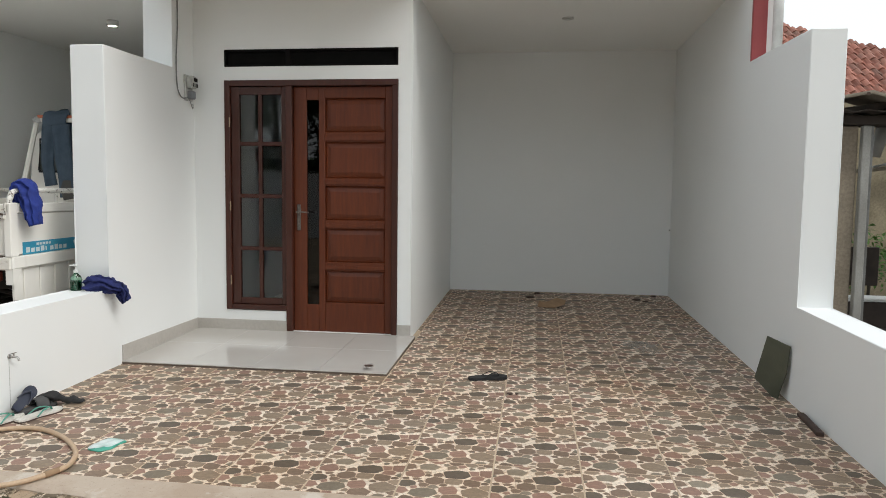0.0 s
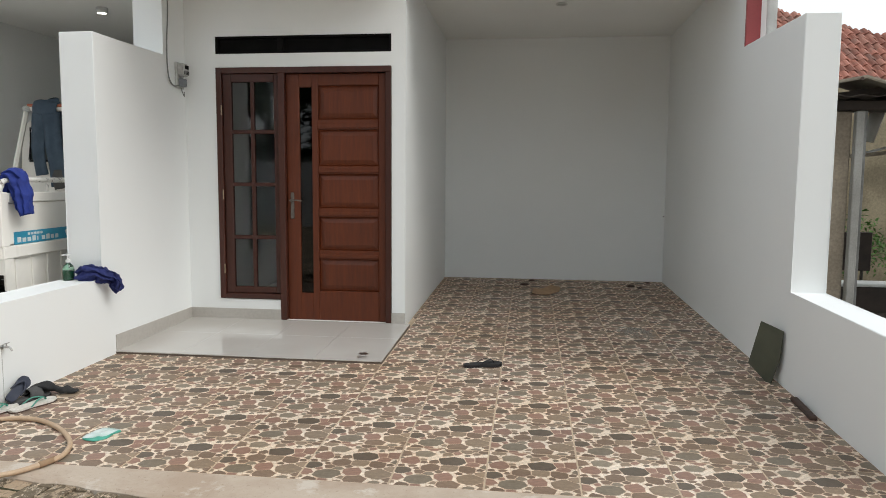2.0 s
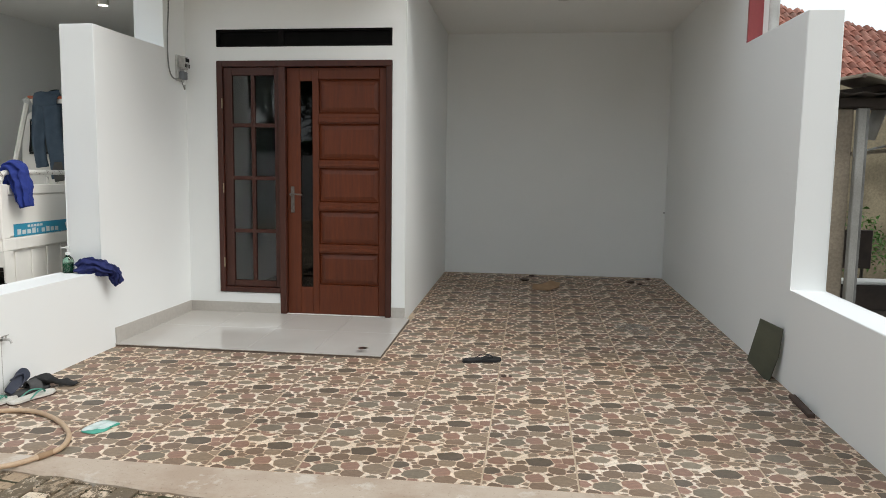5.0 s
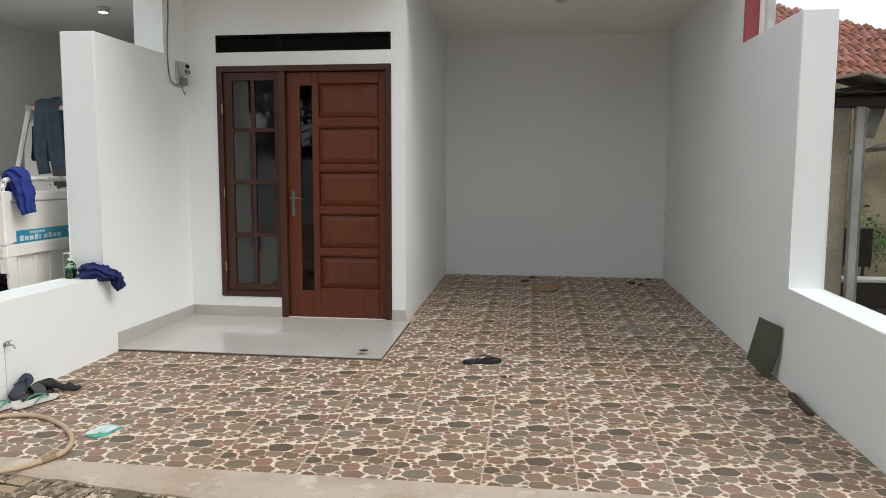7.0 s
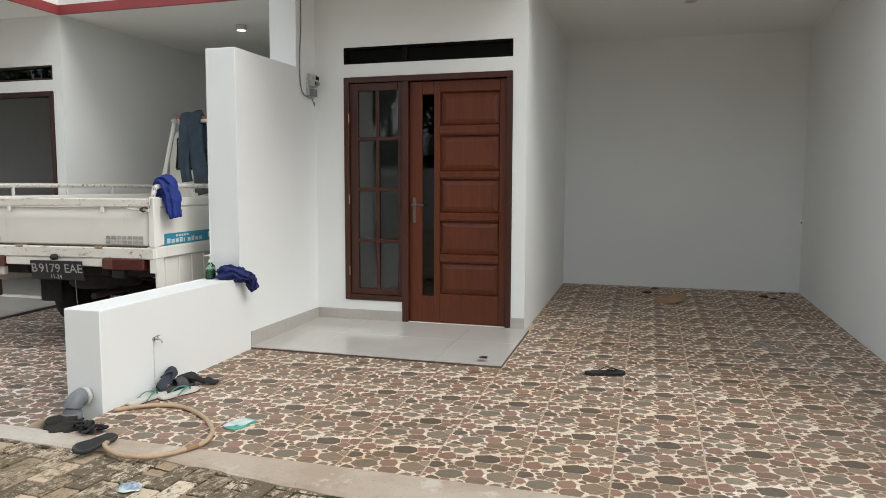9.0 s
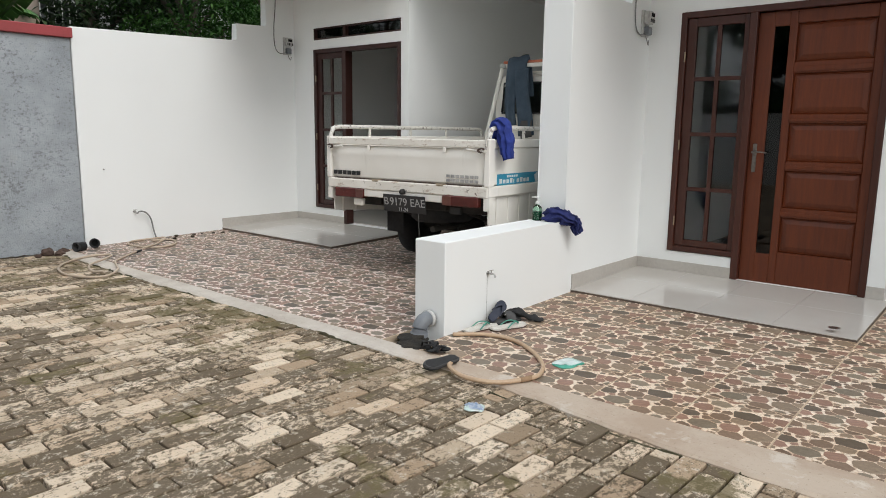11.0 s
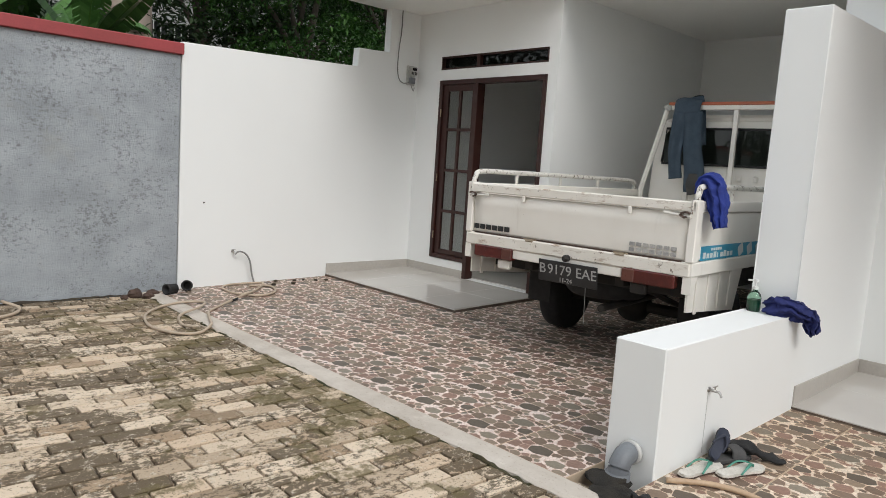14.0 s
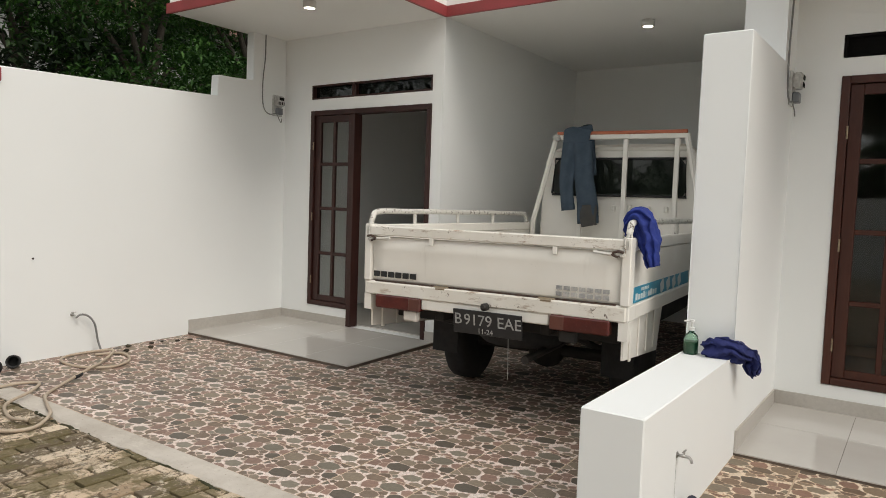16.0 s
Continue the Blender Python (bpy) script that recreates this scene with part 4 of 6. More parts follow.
def crumple(b, amount, freq, seed=0.0):
    for v in b.verts:
        v.co += noise.noise_vector(v.co * freq + Vector((seed, seed, seed))) * amount
        v.co += noise.noise_vector(v.co * freq * 2.7 + Vector((seed, 0, 0))) * amount * 0.4
    return b


def folds(points, wide, thick, seed, seg=22, n=5, deep=0.35):
    """A hanging piece of cloth: a flat tube whose section is gathered into folds."""
    b = bmesh.new()
    pts = spline(points, 8)
    rings = []
    for i, p in enumerate(pts):
        t = i / (len(pts) - 1)
        way = (pts[min(i + 1, len(pts) - 1)] - pts[max(i - 1, 0)]).normalized()
        side = way.cross(Vector((0, 1, 0.01))).normalized()
        top = side.cross(way)
        w, h = wide(t), thick(t)
        ring = []
        for k in range(seg):
            a = math.tau * k / seg
            wave = 1 + deep * math.sin(n * a + seed + 2.0 * t) + 0.2 * noise.noise(Vector((a, t * 4, seed)))
            ring.append(b.verts.new(p + side * (w * math.cos(a) * (1 + 0.08 * math.sin(5 * t + seed))) + top * (h * math.sin(a) * wave)))
        rings.append(ring)
    for r, s in zip(rings, rings[1:]):
        for k in range(seg):
            b.faces.new((r[k], r[(k + 1) % seg], s[(k + 1) % seg], s[k]))
    b.faces.new(rings[0][::-1])
    b.faces.new(rings[-1])
    return b


RY = 2.40
jeans = thing("trousers", "faded blue denim trousers hung over the truck rack", "trousers")
b = moved(folds([(-0.30, RY + 0.05, 1.55), (-0.34, RY + 0.045, 1.85), (-0.345, RY + 0.005, 1.95), (-0.345, RY - 0.045, 1.90), (-0.34, RY - 0.055, 1.72), (-0.335, RY - 0.055, 1.60)], lambda t: 0.118 + 0.01 * t, lambda t: 0.022, 0.4, n=3), TM)
part("seat", b, DENIM, jeans, "", True)
b = moved(folds([(-0.385, RY - 0.05, 1.84), (-0.40, RY - 0.058, 1.66), (-0.41, RY - 0.07, 1.5), (-0.40, RY - 0.065, 1.36), (-0.385, RY - 0.06, 1.25)], lambda t: 0.075 - 0.012 * t, lambda t: 0.03, 1.4, n=4), TM)
part("leg", b, DENIM, jeans, "", True)
b = moved(folds([(-0.29, RY - 0.05, 1.84), (-0.27, RY - 0.06, 1.66), (-0.245, RY - 0.075, 1.5), (-0.215, RY - 0.07, 1.33), (-0.20, RY - 0.065, 1.14)], lambda t: 0.095 - 0.005 * t, lambda t: 0.034, 2.9, n=4), TM)
part("leg", b, DENIM, jeans, "", True)
b = moved(folds([(-0.20, RY - 0.085, 1.30), (-0.195, RY - 0.095, 1.2), (-0.18, RY - 0.09, 1.12)], lambda t: 0.075, lambda t: 0.02, 0.6, n=3), TM)
part("dark_hem", b, DENIMD, jeans, "dark stained hem", True)

cap = thing("crumpled_cap", "pale grey cloth cap on the rack corner", "cap")
part("crown", moved(crumple(lathe([(0.02, 1.855), (0.036, 1.87), (0.034, 1.89), (0.012, 1.91)], 14), 0.02, 24), TM @ Matrix.Translation((-0.53, RY - 0.03, 0.0))), METER, cap, "", True)

b = folds([(0.77, 0.17, 1.13), (0.785, 0.15, 1.20), (0.82, 0.14, 1.225), (0.855, 0.125, 1.17), (0.885, 0.115, 1.09), (0.905, 0.11, 0.985)], lambda t: 0.030 + 0.034 * math.sin(math.pi * min(1, t * 0.95)), lambda t: 0.040 + 0.032 * math.sin(math.pi * min(1.0, 0.25 + 0.6 * t)), 0.7, seg=64, n=9, deep=0.22)
rag1 = tagged(new("blue_cloth", link_mesh("blue_cloth", moved(crumple(crumple(b, 0.014, 15), 0.007, 46, 3.0), TM), BLUE, True)), "royal blue cloth hung over the truck rail", "cloth")

b = folds([(-3.025, 4.505, 0.55), (-2.98, 4.50, 0.57), (-2.93, 4.50, 0.575), (-2.875, 4.53, 0.565), (-2.825, 4.575, 0.53), (-2.805, 4.60, 0.45)], lambda t: 0.045 + 0.02 * math.sin(math.pi * t) - 0.02 * t * t, lambda t: 0.03, 2.0, seg=60, n=8, deep=0.5)
tagged(new("navy_cloth", link_mesh("navy_cloth", crumple(crumple(b, 0.022, 16), 0.010, 44, 3.0), NAVY, True)), "crumpled navy cloth draped over the low wall", "cloth")

so = thing("soap_bottle", "clear pump bottle half full of green soap on the low wall", "bottle", pose(-3.105, 4.50, 0.53))
part("bottle", lathe([(0.033, 0.0), (0.037, 0.006), (0.037, 0.075), (0.03, 0.10), (0.014, 0.115), (0.014, 0.125)], 20), SOAP, so, "", True)
part("liquid", lathe([(0.030, 0.003), (0.034, 0.008), (0.034, 0.066)], 20), SOAPG, so)
pm = lathe([(0.016, 0.122), (0.016, 0.138), (0.006, 0.142), (0.006, 0.165), (0.014, 0.168), (0.014, 0.18)], 14)
rod((0, 0, 0.174), (-0.035, -0.02, 0.17), 0.005, 8, bm=pm)
part("pump", pm, PLASTICW, so, "white plastic pump")


def tap(name, x, y, z, label):
    d = thing(name, label, "tap", pose(x, y, z))
    d.scale = (0.66, 0.66, 0.66)
    t = rod((0.0, 0, 0), (0.055, 0, 0), 0.010, 12)
    rod((0.0, 0, 0), (0.006, 0, 0), 0.02, 14, bm=t)
    sweep(spline([(0.05, 0, 0), (0.075, 0, -0.002), (0.09, 0, -0.02), (0.092, 0, -0.032)]), 0.009, seg=10, bm=t)
    part("spout", t, CHROME, d, "", True)
    h = rod((0.045, 0, 0.008), (0.045, 0, 0.03), 0.006, 8)
    sweep([Vector((0.045, -0.03, 0.032)), Vector((0.045, 0.03, 0.032))], 0.007, 0.004, 8, bm=h)
    part("handle", h, CHROME, d)
    return d


wt = tap("water_tap", -2.905, 3.63, 0.285, "small chrome water tap on the low wall")
part("patched_chase", box(-0.002, 0.0012, -0.007, 0.0, -0.46, -0.02), METER, wt, "thin grey line of the buried pipe")
tap2 = tap("garden_tap", -7.65, 3.63, 0.285, "small chrome tap with a short hose on the boundary wall")
part("hose_end", sweep(spline([(0.09, 0.0, -0.03), (0.10, 0.06, 0.005), (0.09, 0.16, -0.03), (0.09, 0.235, -0.14), (0.09, 0.27, -0.33), (0.13, 0.29, -0.455)], 6), 0.012, seg=8), CABLE, tap2, "short grey hose", True)


# ---- hoses, pipes and rubble ----
def on_floor(points, r, base=None):
    return [(x, y, (floor_z(y) if y > 2.925 else (-0.046 if y > 2.72 else PAVE + 0.004)) + r + 0.002 + (z or 0)) for x, y, z in points]


h = thing("garden_hose", "tan rubber garden hose looped on the tiled floor", "hose")
part("tube", sweep(spline(on_floor([(-2.86, 3.235, 0), (-2.71, 3.36, 0), (-2.54, 3.385, 0), (-2.335, 3.29, 0), (-2.165, 3.137, 0), (-2.098, 3.0, 0), (-2.105, 2.91, 0.004), (-2.175, 2.793, 0), (-2.267, 2.735, 0), (-2.39, 2.73, 0), (-2.51, 2.785, 0.004), (-2.55, 2.85, 0.004)], 0.012), 8), 0.012, seg=12), HOSE, h, "", True)
part("joint", sweep(spline(on_floor([(-2.10, 2.95, 0), (-2.105, 2.91, 0.004), (-2.125, 2.87, 0.002)], 0.012), 3), 0.0145, seg=12), CARD, h, "taped hose joint", True)

h = thing("coiled_hose", "pale coiled garden hose lying across the kerb", "hose")
part("tube", sweep(spline(on_floor([(-7.45, 3.71, 0), (-7.35, 3.87, 0), (-7.10, 3.79, 0), (-7.0, 3.60, 0), (-7.15, 3.45, 0), (-7.42, 3.44, 0), (-7.56, 3.55, 0), (-7.54, 3.78, 0.004), (-7.38, 3.82, 0.022), (-7.15, 3.60, 0.01), (-7.0, 3.43, 0.022), (-6.75, 3.07, 0), (-6.60, 2.93, 0.006), (-6.40, 2.85, 0), (-6.21, 2.77, 0.006), (-6.09, 2.63, 0.004), (-6.16, 2.50, 0), (-6.42, 2.42, 0), (-6.75, 2.50, 0), (-6.98, 2.68, 0), (-7.04, 2.90, 0.004), (-6.95, 3.05, 0.004), (-6.72, 2.90, 0.022), (-6.62, 2.71, 0.01), (-6.38, 2.63, 0), (-6.19, 2.64, 0.022)], 0.0105), 6), 0.0105, seg=8), HOSEP, h, "", True)
part("joint", sweep(spline(on_floor([(-6.93, 3.33, 0.012), (-6.88, 3.26, 0.008)], 0.0105), 3), 0.014, seg=8), RUBBER, h, "black taped joint", True)

h = thing("hose_piece", "pale yellow hose end lying on the paving", "hose")
part("tube", sweep(spline(on_floor([(-7.52, 1.72, 0.03), (-7.36, 1.80, 0.004), (-7.18, 1.72, 0), (-7.05, 1.50, 0), (-7.0, 1.2, 0), (-7.08, 0.9, 0), (-7.1, 0.5, 0), (-6.9, 0.1, 0)], 0.013), 6), 0.013, seg=8), HOSEP, h, "", True)

e = thing("pipe_elbow", "grey plastic drain elbow at the wall foot", "pipe", pose(-3.01, 3.205, floor_z(3.2)))
arc = [(0, 0.0, 0.096), (0, -0.04, 0.096), (0, -0.072, 0.088), (0, -0.096, 0.064), (0, -0.107, 0.025), (0, -0.107, -0.05)]
part("bend", sweep(spline(arc, 5), 0.046, seg=18), PVC, e, "", True)
part("collar", moved(lathe([(0.045, -0.012), (0.053, -0.012), (0.053, 0.012), (0.045, 0.012)], 20), pose(0, -0.022, 0.096, 90, 0, 0)), METER, e, "pale collar", True)
part("lower_socket", moved(lathe([(0.045, -0.03), (0.053, -0.03), (0.053, 0.03), (0.045, 0.03)], 20), pose(0, -0.107, 0.0)), PVC, e, "", True)


def lump(at, r, squash, seed, material, name, label, category="rubble"):
    b = bmesh.new()
    bmesh.ops.create_icosphere(b, subdivisions=3, radius=r)
    for v in b.verts:
        v.co *= 1 + 0.35 * noise.noise(v.co / r * 1.6 + Vector((seed, 0, seed)))
        v.co.z *= squash
    low = min(v.co.z for v in b.verts)
    moved(b, Matrix.Translation((at[0], at[1], at[2] - low * 0.75)))
    return tagged(new(name, link_mesh(name, b, material)), label, category)


# these lumps fill the drain hole; its darkness is in their colour
lump((-3.02, 3.05, -0.062), 0.085, 0.3, 1.0, WETSOIL, "loose_soil", "dark broken soil round the drain pipe", "soil")
lump((-3.09, 3.08, -0.062), 0.06, 0.2, 7.0, WETSOIL, "loose_soil", "dark broken soil round the drain pipe", "soil")
lump((-2.96, 2.985, -0.062), 0.085, 0.2, 8.0, WETSOIL, "loose_soil", "dark broken soil round the drain pipe", "soil")
lump((-2.88, 2.98, -0.058), 0.055, 0.3, 5.0, WETSOIL, "loose_soil", "dark broken soil round the drain pipe", "soil")
for k, (x, y, r) in enumerate(((-7.53, 2.70, 0.06), (-7.45, 2.78, 0.045), (-7.56, 2.86, 0.05), (-7.50, 2.60, 0.03))):
    lump((x, y, -0.07), r, 0.7, 3.0 + k, RUST, "rubble_stone", "rough brown stone by the grey wall")
for k, (x, y, m) in enumerate(((-7.55, 3.16, pose(0, 0, 0, 80, 0, 60)), (-7.46, 2.98, pose(0, 0, 0, 88, 0, 20)))):
    d = thing("black_pipe_end", "short black plastic pipe end by the wall corner", "pipe", Matrix.Translation((x, y, floor_z(y) + 0.045)) @ m @ Matrix.Scale(0.74, 4))
    part("pipe", lathe([(0.045, -0.06), (0.058, -0.06), (0.058, 0.05), (0.064, 0.05), (0.064, 0.08), (0.05, 0.08), (0.05, -0.05), (0.044, -0.05)], 20), RUBBER, d, "", True)
for k in range(7):
    rng = random.Random(k)
    lump((-7.58 + rng.uniform(0, 0.2), 3.95 + k * 0.1, floor_z(4.2)), 0.012 + 0.012 * rng.random(), 0.5, 9.0 + k, SOIL, "dirt_crumb", "small dark dirt crumb on the tiles", "dirt")


# ---- sandals ----
def foot(length=0.26, width=0.095):
    half = [(0.0, 0.0), (0.022, -0.004), (0.034, 0.03), (0.034, 0.08), (0.038, 0.14), (0.047, 0.19), (0.044, 0.23), (0.026, 0.256), (0.0, 0.262)]
    right = [(x * width / 0.095, y * length / 0.262) for x, y in half]
    left = [(-x * 0.9, y) for x, y in right[1:-1][::-1]]
    sm = spline([(x, y, 0) for x, y in right + left + right[:1]], 3)[:-1]
    return [(p.x, p.y) for p in sm]


def sandal(name, label, m, sole, strap, wide=False):
    d = thing(name, label, "sandal", m, "sandals on the carport floor")
    part("outsole", prism(foot(), 0.0005, 0.007, 0.002), RUST if strap is SANDALG else RUBBER, d, "dark worn outsole")
    part("sole", prism([(x * 0.985, y * 0.985 + 0.002) for x, y in foot()], 0.0072, 0.019, 0.004), sole, d)
    if strap is None:
        part("footbed", prism([(x * 0.8, y * 0.9 + 0.012) for x, y in foot()], 0.0195, 0.021), RUBBER, d)
    elif wide:
        s = sweep(spline([(-0.043, 0.15, 0.014), (-0.03, 0.155, 0.05), (0.0, 0.16, 0.062), (0.032, 0.158, 0.05), (0.047, 0.152, 0.014)], 5), 0.035, 0.006, 8, up=(0, 0, 1))
        part("strap", s, strap, d, "", True)
    else:
        for side in (-1, 1):
            s = sweep(spline([(0.0, 0.205, 0.012), (side * 0.006, 0.19, 0.035), (side * 0.03, 0.14, 0.04), (side * 0.04, 0.09, 0.014)], 5), lambda t: 0.005 + 0.004 * math.sin(math.pi * min(1, t * 1.2)), 0.003, 8)
            part("strap", s, strap, d, "", True)
    return d


def flat(x, y, turn, lift=0.0):
    return pose(x, y, floor_z(y) + lift + 0.0005, SLOPE_DEG, 0, turn)


def leant(foot_at, along, face):
    """A pose whose y runs along one way and whose z faces another."""
    y = Vector(along).normalized()
    x = y.cross(Vector(face)).normalized()
    z = x.cross(y)
    return Matrix.Translation(foot_at) @ Matrix((x, y, z)).transposed().to_4x4()


SLOPE_DEG = math.degrees(math.atan(0.0175))
sandal("flip_flop", "beige flip-flop with green straps on the tiles", flat(-2.845, 3.335, -9), SANDALB, SANDALG)
sandal("flip_flop", "beige flip-flop with green straps on the tiles", flat(-2.745, 3.475, -17), SANDALB, SANDALG)
sandal("dark_sandal", "dark grey sandal with a wide strap", flat(-2.84, 3.56, -16), SANDALD, SANDALD, True)
sandal("navy_sandal", "navy sandal leaning upright against the low wall", leant((-2.83, 3.56, floor_z(3.57) + 0.034), (-0.03, 0.19, 0.075), (0.80, -0.35, 0.5)) @ Matrix.Scale(0.80, 4), SANDALN, SANDALN)
sandal("black_slipper", "lone black flip-flop lying on the tiles", flat(-0.43, 4.69, -72), RUBBER, RUBBER)
sandal("upturned_sandal", "dark grey strapless sandal sole lying on the kerb", pose(-2.56, 2.905, -0.030, 1.5, -14, 177) @ Matrix.Scale(0.93, 4), SANDALD, None)


def cloth_heap(name, label, category, pts, ra, rb, material, seed):
    b = sweep(spline(pts, 6), ra, rb, 14, 0.014, 26.0)
    return tagged(new(name, link_mesh(name, crumple(b, 0.012, 30, seed), material, True)), label, category)


cloth_heap("black_rag", "crumpled black rag lying beside the sandals", "rag", [(-2.82, 3.76, 0.0), (-2.77, 3.785, 0.025), (-2.70, 3.815, 0.0), (-2.62, 3.85, -0.015)], lambda t: 0.05 - 0.028 * t, lambda t: 0.03 - 0.018 * t, RAG, 2.0)
heap = thing("strap_tangle", "tangle of black straps beside the drain elbow", "strap")
rng = random.Random(8)
for k in range(9):
    x, y, zs = rng.uniform(-2.81, -2.70), rng.uniform(2.92, 2.985), rng.uniform(0.0, 0.02)
    pts = [(x + rng.uniform(-0.03, 0.035) * q, y + rng.uniform(-0.03, 0.03), -0.036 + zs + 0.04 * math.sin(math.pi * q / 3) * rng.random()) for q in range(4)]
    part("strap", sweep(spline(pts, 5), rng.uniform(0.010, 0.02), 0.005, 8, 0.005, 30), RAG, heap, "", True)

# dirt and moss gathered along the edges
for name, label, cat, pts, wide, mat_ in (
    ("dirt_line", "brown dirt gathered along the grey wall foot", "dirt", [(-7.635, y * 0.25, PAVE + 0.002) for y in range(-12, 12)], 0.035, SOIL),
    ("moss_line", "dark moss grown along the kerb edge", "moss", [(-7.4 + k * 0.22, 2.785 + 0.012 * math.sin(k * 1.9), PAVE - 0.004) for k in range(20)], 0.009, MOSS),
    ("moss_line", "dark moss grown along the kerb edge", "moss", [(-2.9 + k * 0.2, 2.775 - 0.02 * min(k, 5) + 0.01 * math.sin(k * 2.3), PAVE - 0.007) for k in range(16)], 0.008, MOSS),
):
    b = sweep(spline(pts, 6), lambda t: wide * (0.6 + 0.5 * math.sin(t * 61) ** 2), lambda t: 0.006 + 0.005 * math.sin(t * 83), 8, 0.012, 24.0)
    tagged(new(name, link_mesh(name, b, mat_)), label, cat, kind="stuff")
for at, way in (((1.522, BACK, 0.82), (0, -1, 0)), ((-7.65, 3.335, 0.744), (1, 0, 0))):
    p, w = Vector(at), Vector(way)
    b = rod(p - w * 0.01, p + w * 0.012, 0.004, 8)
    rod(p + w * 0.012, p + w * 0.015, 0.008, 10, bm=b)
    tagged(new("nail", link_mesh("nail", b, CHASSIS)), "small dark nail in the white wall", "nail")


# ---- small litter ----
def wrapper(name, label, at, w, l, turn, face, back, crush=0.005, freq=30):
    d = thing(name, label, "packet", at @ pose(0, 0, 0, 0, 0, turn))
    b = bmesh.new()
    bmesh.ops.create_grid(b, x_segments=14, y_segments=18, size=0.5)
    for v in b.verts:
        x, y = v.co.x * w * (1 - 2.2 * v.co.y ** 4 - 0.1 * math.sin(9 * v.co.y)), v.co.y * l * (1 - 2.2 * v.co.x ** 4)
        e = min(1.0, 6 * (0.5 - abs(v.co.x))) * min(1.0, 5 * (0.5 - abs(v.co.y)))
        v.co = (x, y, 0.004 + 0.010 * e + crush * noise.noise(Vector((x * freq, y * freq, w))) * e)
    edge = bmesh.ops.extrude_face_region(b, geom=b.faces[:])
    for v in edge["geom"]:
        if isinstance(v, bmesh.types.BMVert):
            v.co.z = 0.001
    part("film", b, back, d, "", True)
    b = bmesh.new()
    bmesh.ops.create_grid(b, x_segments=12, y_segments=14, size=0.5)
    for v in b.verts:
        q = Vector((v.co.x * w * 0.84 * (1 - 2.2 * v.co.y ** 4), v.co.y * l * 0.80 * (1 - 2.2 * v.co.x ** 4) + 0.015 * math.sin(v.co.x * 3), 0))
        sx, sy = q.x / w, q.y / l
        e = min(1.0, 6 * (0.5 - abs(sx))) * min(1.0, 5 * (0.5 - abs(sy)))
        v.co = (q.x, q.y, 0.0055 + 0.010 * e + crush * noise.noise(Vector((q.x * freq, q.y * freq, w))) * e)
    part("print", b, face, d, "pale printed face", True)
    return d


wrapper("plastic_packet", "flat green and white plastic packet on the tiles", flat(-2.09, 3.265, 0), 0.118, 0.165, -14, PACKW, PACKG)
wrapper("foil_packet", "small crumpled blue foil packet on the paving", pose(-2.115, 2.49, PAVE + 0.004), 0.078, 0.092, -60, PACKB, PACKW, 0.016, 62)

b = bmesh.new()
bmesh.ops.create_circle(b, cap_ends=True, cap_tris=True, segments=48, radius=0.115)
for v in b.verts:
    r = 1 + 0.35 * noise.noise(v.co * 22) if v.co.length > 0.01 else 1
    v.co = (v.co.x * r, v.co.y * r * 1.5, 0.0015 if v.co.length > 0.01 else 0.004)
moved(b, flat(0.867, 5.78, 12))
tagged(new("cement_splash", link_mesh("cement_splash", b, SPLASH)), "pale dried cement splash on the tiles", "stain", kind="stuff")

b = prism([(-0.15, -0.05), (0.02, -0.08), (0.14, -0.03), (0.17, 0.06), (0.08, 0.10), (-0.02, 0.05), (-0.12, 0.04)], 0.0, 0.006)
bmesh.ops.subdivide_edges(b, edges=b.edges[:], cuts=2)
for v in b.verts:
    v.co.z += 0.03 * (v.co.x + 0.1) ** 2 / 0.04 * 0.3 + 0.012 * (1 + noise.noise(v.co * 9))
moved(b, flat(0.16, 7.52, 10) @ pose(0, 0, 0.02, 22, 0, 0))
tagged(new("cardboard_scrap", link_mesh("cardboard_scrap", b, CARD)), "torn scrap of brown cardboard on the tiles", "cardboard")
for k, (x, y, r) in enumerate(((-0.06, 8.05, 0.05), (1.12, 8.10, 0.045), (1.20, 8.02, 0.03), (0.02, 8.35, 0.04), (-0.15, 4.42, 0.018), (-0.11, 4.43, 0.012), (1.35, 8.4, 0.03))):
    lump((x, y, floor_z(y)), r, 0.25, 20.0 + k, RUST, "dry_leaf", "small dry brown leaf on the tiles", "leaf")
for k, (x, y, z) in enumerate(((-1.13, 4.76, 0.031),)):
    d = thing("floor_drain", "tiny round metal drain cover in the porch", "drain", pose(x, y, z))
    part("grate", lathe([(0.03, 0.0), (0.032, 0.003), (0.026, 0.004), (0.01, 0.002)], 18), CHROME, d)

bd = thing("leaning_sheet", "olive grey sheet leaning on the side wall", "sheet", pose(1.43, 4.69, floor_z(4.7) + 0.002, 0, 0, 0))
sheet = prism([(-0.10, 0.06), (0.10, 0.0), (0.12, 0.20), (0.10, 0.37), (-0.08, 0.36)], 0.0, 0.008, 0.001)
part("sheet", moved(sheet, pose(0.0, 0, 0, 0, 13, -62) @ SWAP_Y), SLATE, bd)
st = tagged(new("wood_strip", link_mesh("wood_strip", moved(box(-0.02, 0.02, -0.165, 0.165, 0.0, 0.022, 0.004), flat(1.495, 4.12, -3)), RUST)), "short dark wooden strip by the wall", "wood")


